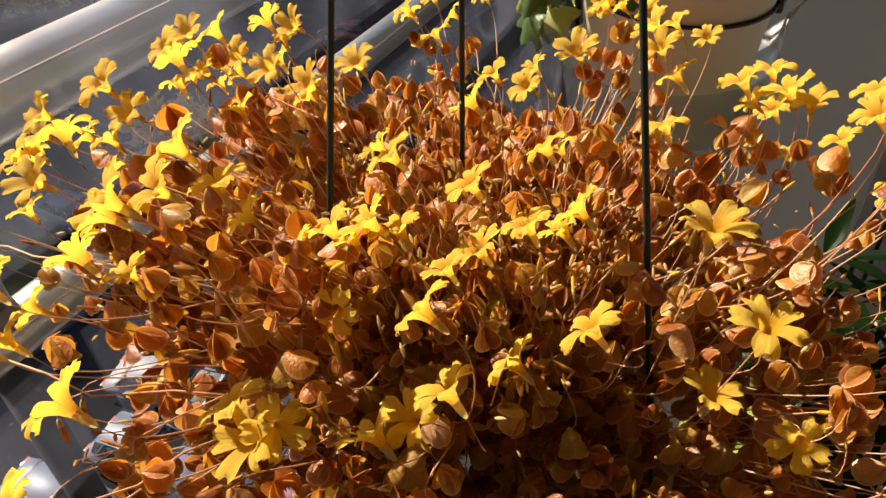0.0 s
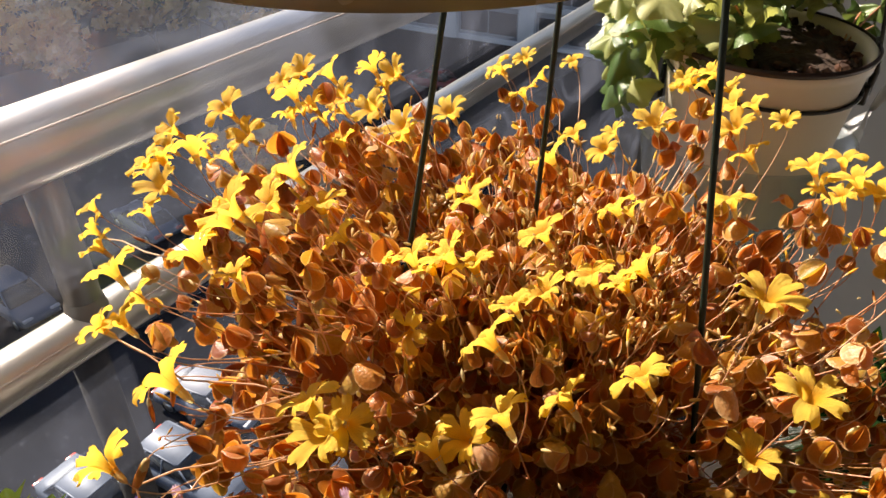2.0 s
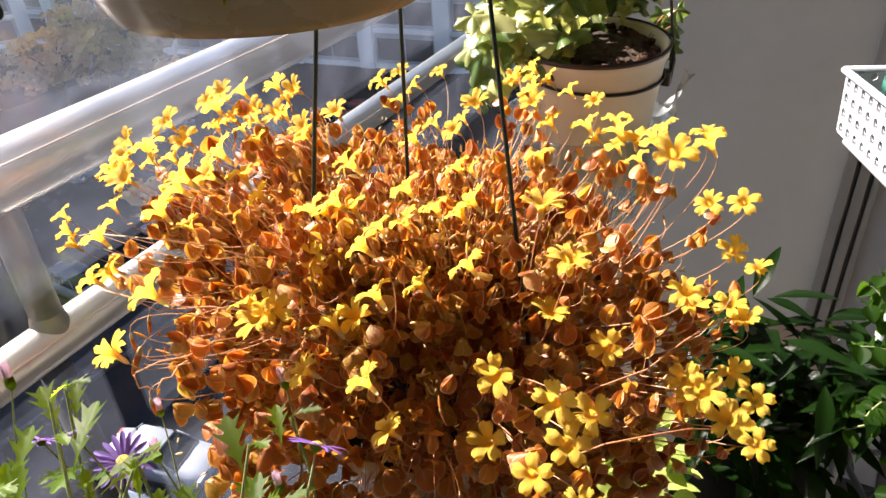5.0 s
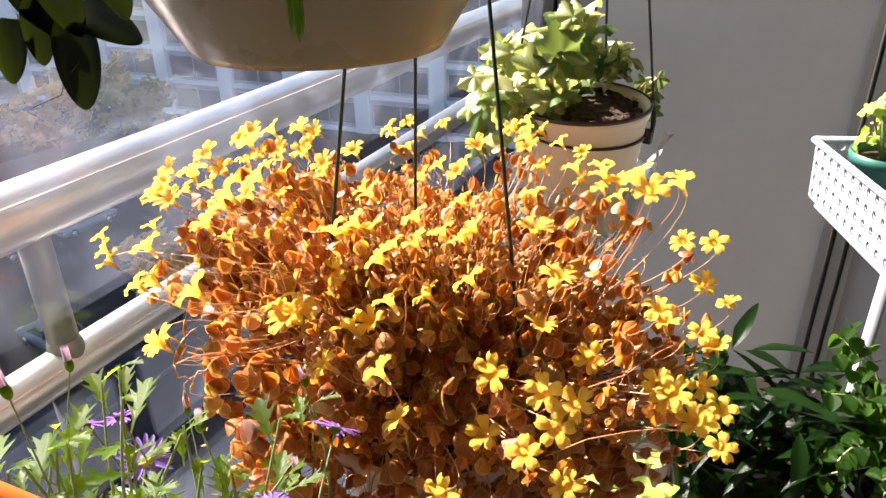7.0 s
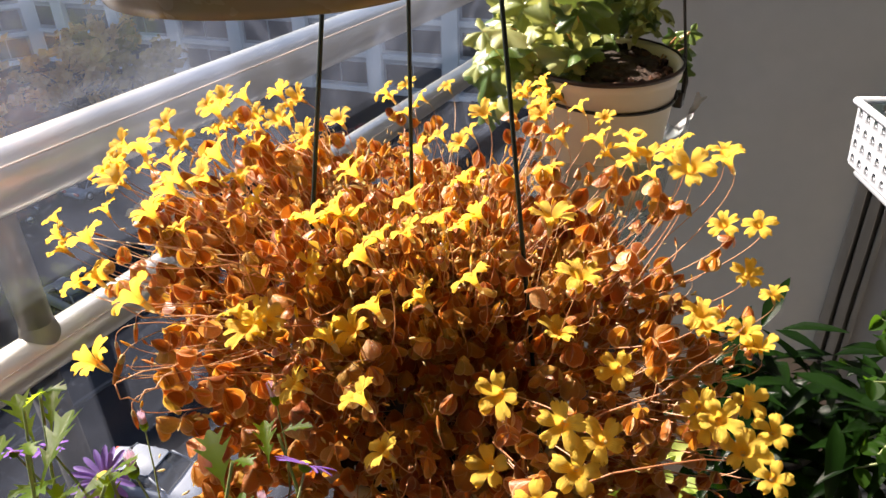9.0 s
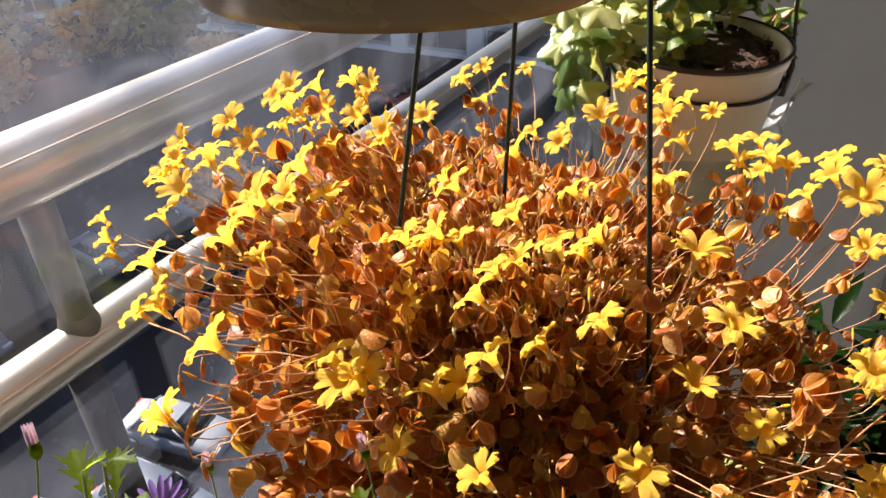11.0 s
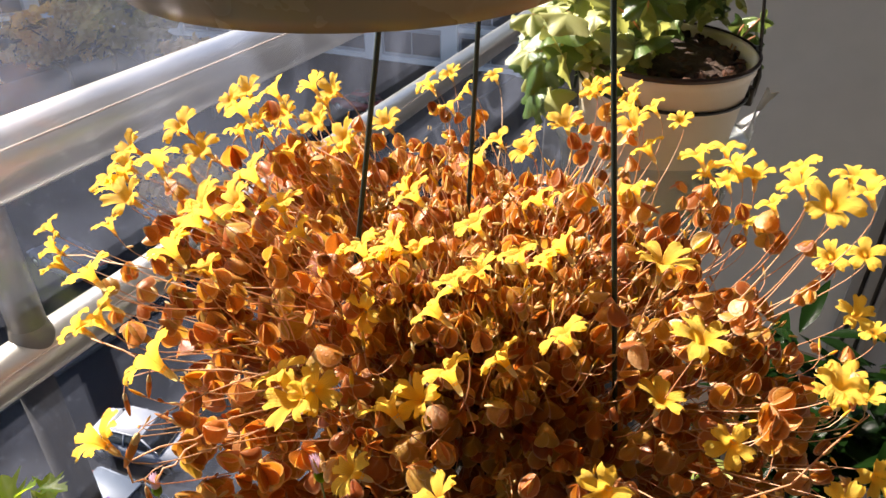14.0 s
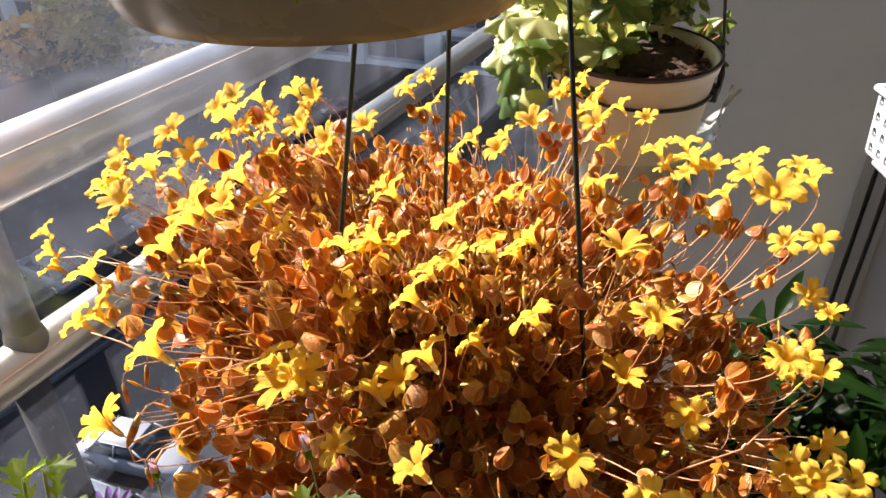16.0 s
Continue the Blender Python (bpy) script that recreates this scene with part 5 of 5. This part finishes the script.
def pierced_wall(length, height, cols, rows, r=0.0046, t=0.0022):
    """A thin wall along +x with rows of round holes through it."""
    bm = bmesh.new()
    dx, dz = length / cols, height / rows
    for i in range(cols):
        for j in range(rows):
            cx, cz = (i + 0.5) * dx, (j + 0.5) * dz
            sq = [(cx + sx * dx / 2, cz + sz * dz / 2) for sx, sz in ((1, 0), (1, 1), (0, 1), (-1, 1), (-1, 0), (-1, -1), (0, -1), (1, -1))]
            ci = [(cx + r * math.cos(k * math.pi / 4), cz + r * math.sin(k * math.pi / 4)) for k in range(8)]
            for y, flip in ((0, False), (t, True)):
                o = [bm.verts.new((x, y, z)) for x, z in sq]
                c = [bm.verts.new((x, y, z)) for x, z in ci]
                for k in range(8):
                    q = (o[k], o[(k + 1) % 8], c[(k + 1) % 8], c[k])
                    bm.faces.new(q[::-1] if flip else q)
                if flip:
                    for k in range(8):
                        bm.faces.new((c[k], c[(k + 1) % 8], front[(k + 1) % 8], front[k]))
                front = c
    bmesh.ops.remove_doubles(bm, verts=bm.verts, dist=1e-5)
    return bm


L, W, H = 0.42, 0.21, 0.078
part("long_wall", pierced_wall(L, H, 20, 4), M_WHITE, basket, m=pose(0, 0, 0, 0, -4, 0) @ pose(0, 0, 0, 0, 0, -90))
part("long_wall", pierced_wall(L, H, 20, 4), M_WHITE, basket, m=pose(W, 0, 0, 0, 4, 0) @ pose(0, 0, 0, 0, 0, -90))
part("end_wall", pierced_wall(W, H, 10, 4), M_WHITE, basket, m=pose(0, 0, 0, -4, 0, 0))
part("end_wall", pierced_wall(W, H, 10, 4), M_WHITE, basket, m=pose(0, -L, 0, 4, 0, 0))
part("bottom", box(bmesh.new(), (0.001, -L + 0.001, -0.003), (W - 0.001, -0.001, 0.0005)), M_WHITE, basket)
b = bmesh.new()
e = 0.006
tube(b, [(-e, e, H), (W + e, e, H), (W + e, -L - e, H), (-e, -L - e, H), (-e, e, H), (-e + 0.002, e, H)], 0.0045, 8)
part("rim", b, M_WHITE, basket)

bp = K0 + U * 0.08 + V * 0.05
potted("flower_pot", (bp.x, bp.y, 1.0615), 0.045, 0.085, M_GREENPOT, "dark green plastic pot standing in the basket")
prim = thing("flowering_plant", "small plant with pale yellow-green ruffled leaves in the basket", "plant", (bp.x, bp.y, 1.135))
RUFFLE = leaf_set(lambda bm, m, rng: palmate(bm, m, rng, 4), 4, M_LIME, 900)
for i in range(24):
    a, h = RNG.uniform(0, 6.28), RNG.uniform(0.02, 0.075)
    rr = RNG.uniform(0.01, 0.046)
    n = Vector((math.cos(a), math.sin(a), RNG.uniform(0.3, 1.2)))
    shared("leaf", RUFFLE[RNG.randrange(4)], prim, aim((rr * math.cos(a), rr * math.sin(a), h), n, RNG.uniform(0, 6), RNG.uniform(0.014, 0.022)))
b = bmesh.new()
for i in range(8):
    a = i * 0.8
    tube(b, [(0.008 * math.cos(a), 0.008 * math.sin(a), 0), (0.03 * math.cos(a), 0.03 * math.sin(a), 0.06)], 0.0015, 6)
part("stalk_tangle", b, M_GREENSTEM, prim, kind="stuff")

vp = K0 + U * 0.325 + V * 0.05
potted("flower_pot", (vp.x, vp.y, 0.7065), 0.06, 0.11, M_BLACKPOT, "black plastic pot of the trailing vine")
vine = thing("vine_plant", "green vine with paired rounded leaves on pale trailing stems", "plant", (vp.x, vp.y, 0.80))
VLEAF = leaf_set(lambda bm, m, rng: blade(bm, m, ROUND, rng.uniform(0.5, 1.2), rng.uniform(0.1, 0.5)), 5, M_VINE, 950)
vst = bmesh.new()
for i in range(26):
    a = RNG.uniform(2.5, 4.4)
    reach = RNG.uniform(0.02, 0.13)
    end = Vector((math.cos(a) * reach, math.sin(a) * reach, RNG.uniform(0.02, 0.25)))
    pts = bend((RNG.uniform(-0.03, 0.03), RNG.uniform(-0.03, 0.03), 0.0), end, 0.05, 8, (RNG.uniform(-1, 1) * 0.02, 0, 0))
    tube(vst, pts, 0.0012, 6, False)
    for q in pts[2:]:
        for s in (-1, 1):
            side = Vector((-math.sin(a) * s, math.cos(a) * s, -0.35)) + Vector((RNG.uniform(-1, 1), RNG.uniform(-1, 1), RNG.uniform(-1, 1))) * 0.3
            hung(VLEAF[RNG.randrange(5)], vine, Vector(), q, q + side, (RNG.uniform(-0.4, 0.4), -0.5, 0.8), RNG.uniform(0.013, 0.022))
part("stem_tangle", vst, M_GREENSTEM, vine, "pale thin vine stems", kind="stuff")


# ---- outside: yard, cars, trees and the block of flats ----
def strip(name, lo, hi, material, label, category):
    return single(name, box(bmesh.new(), lo, hi, 0.01), material, label, category, "structure")


strip("pavement", (-29.5, -60, G - 0.1), (-25.5, 70, G + 0.14), M_PAVE_SHADED, "paved footway between the parking rows, darkened as in shade", "pavement")
strip("kerb_strip", (-25.48, -60, G - 0.1), (-25.3, 70, G + 0.16), M_KERB, "pale stone kerb along the footway", "kerb")
strip("lawn", (-62, -60, G - 0.1), (-48, 44, G + 0.12), M_EARTH, "dry brown grass strip with trees", "lawn")
strip("kerb_strip", (-47.98, -60, G - 0.1), (-47.75, 44, G + 0.16), M_KERB, "pale stone kerb along the grass", "kerb")

def car_body(bm, length, width, height):
    """A car hull with sloping bonnet, cabin and boot, by cross-sections along x."""
    secs = ((-0.5, 0.30, 0.42, 0.82), (-0.47, 0.20, 0.55, 0.95), (-0.36, 0.18, 0.60, 1.0), (-0.28, 0.18, 0.62, 1.0), (0.0, 0.18, 0.63, 1.0), (0.22, 0.18, 0.62, 1.0), (0.38, 0.19, 0.56, 0.97), (0.47, 0.22, 0.48, 0.9), (0.5, 0.30, 0.40, 0.75))
    rings = []
    for x, lo, hi, w in secs:
        hw = width / 2 * w
        ring = [(-hw, lo * height + 0.05), (-hw * 1.0, (lo + hi) / 2 * height), (-hw * 0.94, hi * height), (-hw * 0.5, hi * height * 1.03), (hw * 0.5, hi * height * 1.03), (hw * 0.94, hi * height), (hw, (lo + hi) / 2 * height), (hw, lo * height + 0.05)]
        rings.append([bm.verts.new((x * length, y, z)) for y, z in ring])
    for a, c in zip(rings, rings[1:]):
        for j in range(8):
            bm.faces.new((a[j], a[(j + 1) % 8], c[(j + 1) % 8], c[j]))
    bm.faces.new(rings[0][::-1])
    bm.faces.new(rings[-1])
    return bm


def prism(bm, length, width, z0, z1, x0, x1, t0, t1, inset):
    lo = [(x0 * length, -width / 2), (x1 * length, -width / 2), (x1 * length, width / 2), (x0 * length, width / 2)]
    hi = [(t0 * length, -width / 2 + inset), (t1 * length, -width / 2 + inset), (t1 * length, width / 2 - inset), (t0 * length, width / 2 - inset)]
    a = [bm.verts.new((x, y, z0)) for x, y in lo]
    c = [bm.verts.new((x, y, z1)) for x, y in hi]
    for j in range(4):
        bm.faces.new((a[j], a[(j + 1) % 4], c[(j + 1) % 4], c[j]))
    bm.faces.new(c)
    bm.faces.new(a[::-1])
    bmesh.ops.bevel(bm, geom=bm.edges[:], offset=0.05, segments=2, affect="EDGES")
    return bm


def car(at, rz, paint, label, suv=False):
    length, width, height = (4.4, 1.85, 1.65) if suv else (4.5, 1.78, 1.42)
    o = thing("car", label, "car", at, "cars parked in the yard", rz=rz)
    part("body", car_body(bmesh.new(), length, width, height), paint, o)
    z0, z1 = height * 0.62, height
    part("window_band", prism(bmesh.new(), length, width * 0.90, z0, z1 - 0.06, -0.40 if suv else -0.36, 0.27, -0.33 if suv else -0.22, 0.08, 0.16), M_CARGLASS, o, "dark car windows")
    part("roof", prism(bmesh.new(), length, width * 0.74, z1 - 0.07, z1, -0.345 if suv else -0.235, 0.10, -0.32 if suv else -0.21, 0.07, 0.03), paint, o)
    for y in (-1, 1):
        for x0, x1 in ((-0.34, -0.23), (-0.075, -0.06), (0.10, 0.25)):
            b = bmesh.new()
            tube(b, [(x0 * length, y * (width * 0.45 + 0.005), z0), (x1 * length, y * width * 0.375, z1 - 0.05)] if x0 < 0 else [(x1 * length, y * (width * 0.45 + 0.005), z0), (x0 * length, y * width * 0.375, z1 - 0.05)], 0.035, 6)
            part("pillar", b, paint, o)
    for x in (-0.31, 0.31):
        for y in (-1, 1):
            w = part("wheel", tube(bmesh.new(), [(x * length, y * (width / 2 - 0.2), 0.32), (x * length, y * (width / 2 + 0.005), 0.32)], 0.32, 24), M_TYRE, o)
            part("rim", tube(bmesh.new(), [(x * length, y * (width / 2 - 0.02), 0.32), (x * length, y * (width / 2 + 0.012), 0.32)], 0.2, 18), M_STEEL, w)
    for y in (-0.62, 0.62):
        part("headlight", box(bmesh.new(), (length * 0.455, y - 0.22, height * 0.42), (length * 0.488, y + 0.22, height * 0.5), 0.03), M_WHITE, o)
        part("tail_light", box(bmesh.new(), (-length * 0.496, y - 0.2, height * 0.42), (-length * 0.47, y + 0.2, height * 0.54), 0.03), M_LAMPGLASS, o)
    part("windscreen_frame", tube(bmesh.new(), [(0.255 * length, -width * 0.43, z0 + 0.02), (0.262 * length, 0, z0 + 0.03), (0.255 * length, width * 0.43, z0 + 0.02)], 0.03, 6), M_TYRE, o)
    return o


car((-18.7, 10.1, G), 14, M_CARWHITE, "white car parked in a yard bay below")
car((-16.6, 7.5, G), 8, M_CARBLUE, "pale blue car parked in a yard bay below", True)
car((-32.5, 42.0, G), 184, M_CARRED, "dark red car parked far across the yard")
car((-31.0, 22.4, G), 182, M_CARWHITE, "white car parked across the footway", True)
car((-32.2, 16.3, G), 178, M_CARBLUE, "pale blue car parked across the footway")
car((-30.8, 8.7, G), 2, M_CARBLUE, "pale blue car parked across the footway", True)
car((-18.0, 4.9, G), 6, M_CARBLUE, "pale blue car parked in a yard bay below")
car((-43.8, 26.3, G), 92, M_CARWHITE, "white car parked along the grass kerb")
car((-44.2, 19.5, G), 88, M_CARDARK, "dark grey car parked along the grass kerb", True)
car((-44.0, 33.2, G), 90, M_CARBLUE, "pale blue car parked along the grass kerb")


def tree(at, height, spread, material, label, seed):
    rng = random.Random(seed)
    o = thing("tree", label, "tree", at, "trees in the yard")
    trunk, crown = bmesh.new(), bmesh.new()
    tube(trunk, bend((0, 0, -0.1), (rng.uniform(-0.3, 0.3), rng.uniform(-0.3, 0.3), height * 0.62), 0, 5, (0.15, 0.1, 0)), [0.22, 0.19, 0.16, 0.13, 0.1, 0.06], 10)
    for i in range(15):
        a, z = i * 2.4 + rng.uniform(-0.4, 0.4), height * rng.uniform(0.28, 0.6)
        rad = spread * rng.uniform(0.55, 1.0) * (1.0 - 0.35 * abs(z / height - 0.45))
        end = Vector((math.cos(a) * rad, math.sin(a) * rad, z + height * rng.uniform(0.12, 0.34)))
        pts = bend((0, 0, z), end, 0.2, 5)
        tube(trunk, pts, [0.09, 0.075, 0.06, 0.045, 0.03, 0.012], 7)
        for q in pts[2:]:
            for c in range(1):
                c0 = q + Vector((rng.gauss(0, 0.5), rng.gauss(0, 0.5), rng.gauss(0.1, 0.4)))
                for n in range(11):
                    p = c0 + Vector((rng.gauss(0, 0.3), rng.gauss(0, 0.3), rng.gauss(0, 0.2)))
                    d = Vector((rng.uniform(-1, 1), rng.uniform(-1, 1), rng.uniform(-1, 1))).normalized()
                    e1 = d.orthogonal().normalized() * rng.uniform(0.28, 0.55)
                    e2 = d.cross(e1) * 0.7
                    crown.faces.new([crown.verts.new(p + x) for x in (e1, e2, -e1, -e2)])
    part("trunk", trunk, M_BARK, o)
    part("crown", crown, material, o, kind="stuff")
    return o


tree((-52, 31, G), 9.5, 3.6, M_AUTUMN, "yard tree with thin golden-brown autumn leaves", 1)
tree((-57, 38.5, G), 10.5, 4.0, M_AUTUMN, "tall yard tree with brown autumn leaves", 2)
tree((-48, 35, G), 8.5, 3.2, M_OLIVE, "yard tree with olive green leaves", 3)
tree((-50, 22, G), 8.0, 3.2, M_AUTUMN, "small yard tree with sparse ochre leaves", 4)
tree((-59, 27, G), 11, 4.0, M_AUTUMN, "broad yard tree with brown autumn leaves", 5)
tree((-27.5, 20.5, G + 0.14), 6.0, 2.2, M_AUTUMN, "young footway tree with sparse ochre leaves", 6)
tree((-50, 14, G), 8.5, 3.3, M_OLIVE, "yard tree with thin olive leaves", 7)
tree((-41, 35, G), 7.0, 2.6, M_AUTUMN, "slender yard tree with ochre leaves", 8)


def flats(at, bays, storeys, bay, storey, depth, label, rz):
    """A block of flats: wall, pilasters, floor bands, recessed windows with frames and balconies."""
    o = thing("apartment_building", label, "building", at, rz=rz)
    w, h = bays * bay, storeys * storey
    part("wall", box(bmesh.new(), (0, 0.35, 0), (w, depth, h)), M_FACADE2, o, smooth=False)
    part("roof", box(bmesh.new(), (-0.3, -0.2, h + 0.002), (w + 0.3, depth + 0.2, h + 0.4), 0.03), M_FACADE, o, smooth=False)
    pil = finish("pilaster", box(bmesh.new(), (-0.75, -0.25, 0), (0.75, 0.345, h), 0.03), M_FACADE, False)
    for i in range(bays + 1):
        shared("pilaster", pil, o, pose(i * bay, 0, 0))
    band = finish("floor_band", box(bmesh.new(), (0.76, -0.05, -0.22), (bay - 0.76, 0.345, 0.22), 0.02), M_FACADE, False)
    wf = bmesh.new()
    for x0, x1, z0, z1 in ((0.95, bay - 0.95, 0.45, 0.52), (0.95, bay - 0.95, 2.55, 2.62), (0.95, 1.02, 0.522, 2.548), (bay - 1.02, bay - 0.95, 0.522, 2.548), (bay / 2 - 0.04, bay / 2 + 0.04, 0.522, 2.548)):
        box(wf, (x0, 0.18, z0), (x1, 0.345, z1))
    wf = finish("window", wf, M_FACADE2, False)
    pn = finish("pane", box(bmesh.new(), (1.02, 0.27, 0.52), (bay - 1.02, 0.34, 2.55)), M_PANE, False)
    for i in range(bays):
        for j in range(storeys):
            shared("floor_band", band, o, pose(i * bay, 0, j * storey + 0.23))
            wd = shared("window", wf, o, pose(i * bay, 0, j * storey + 0.25))
            shared("pane", pn, wd, Matrix.Identity(4))
    return o


flats((-84, 46, G), 8, 8, 7.6, 3.3, 12, "pale block of flats with white pilasters and dark windows", 9)
# Upper storeys are unseen, added so that the block shades the yard.
flats((-101, 8, G), 9, 22, 6.2, 3.0, 12, "distant grey block of flats, heightened to shade the yard", 62)
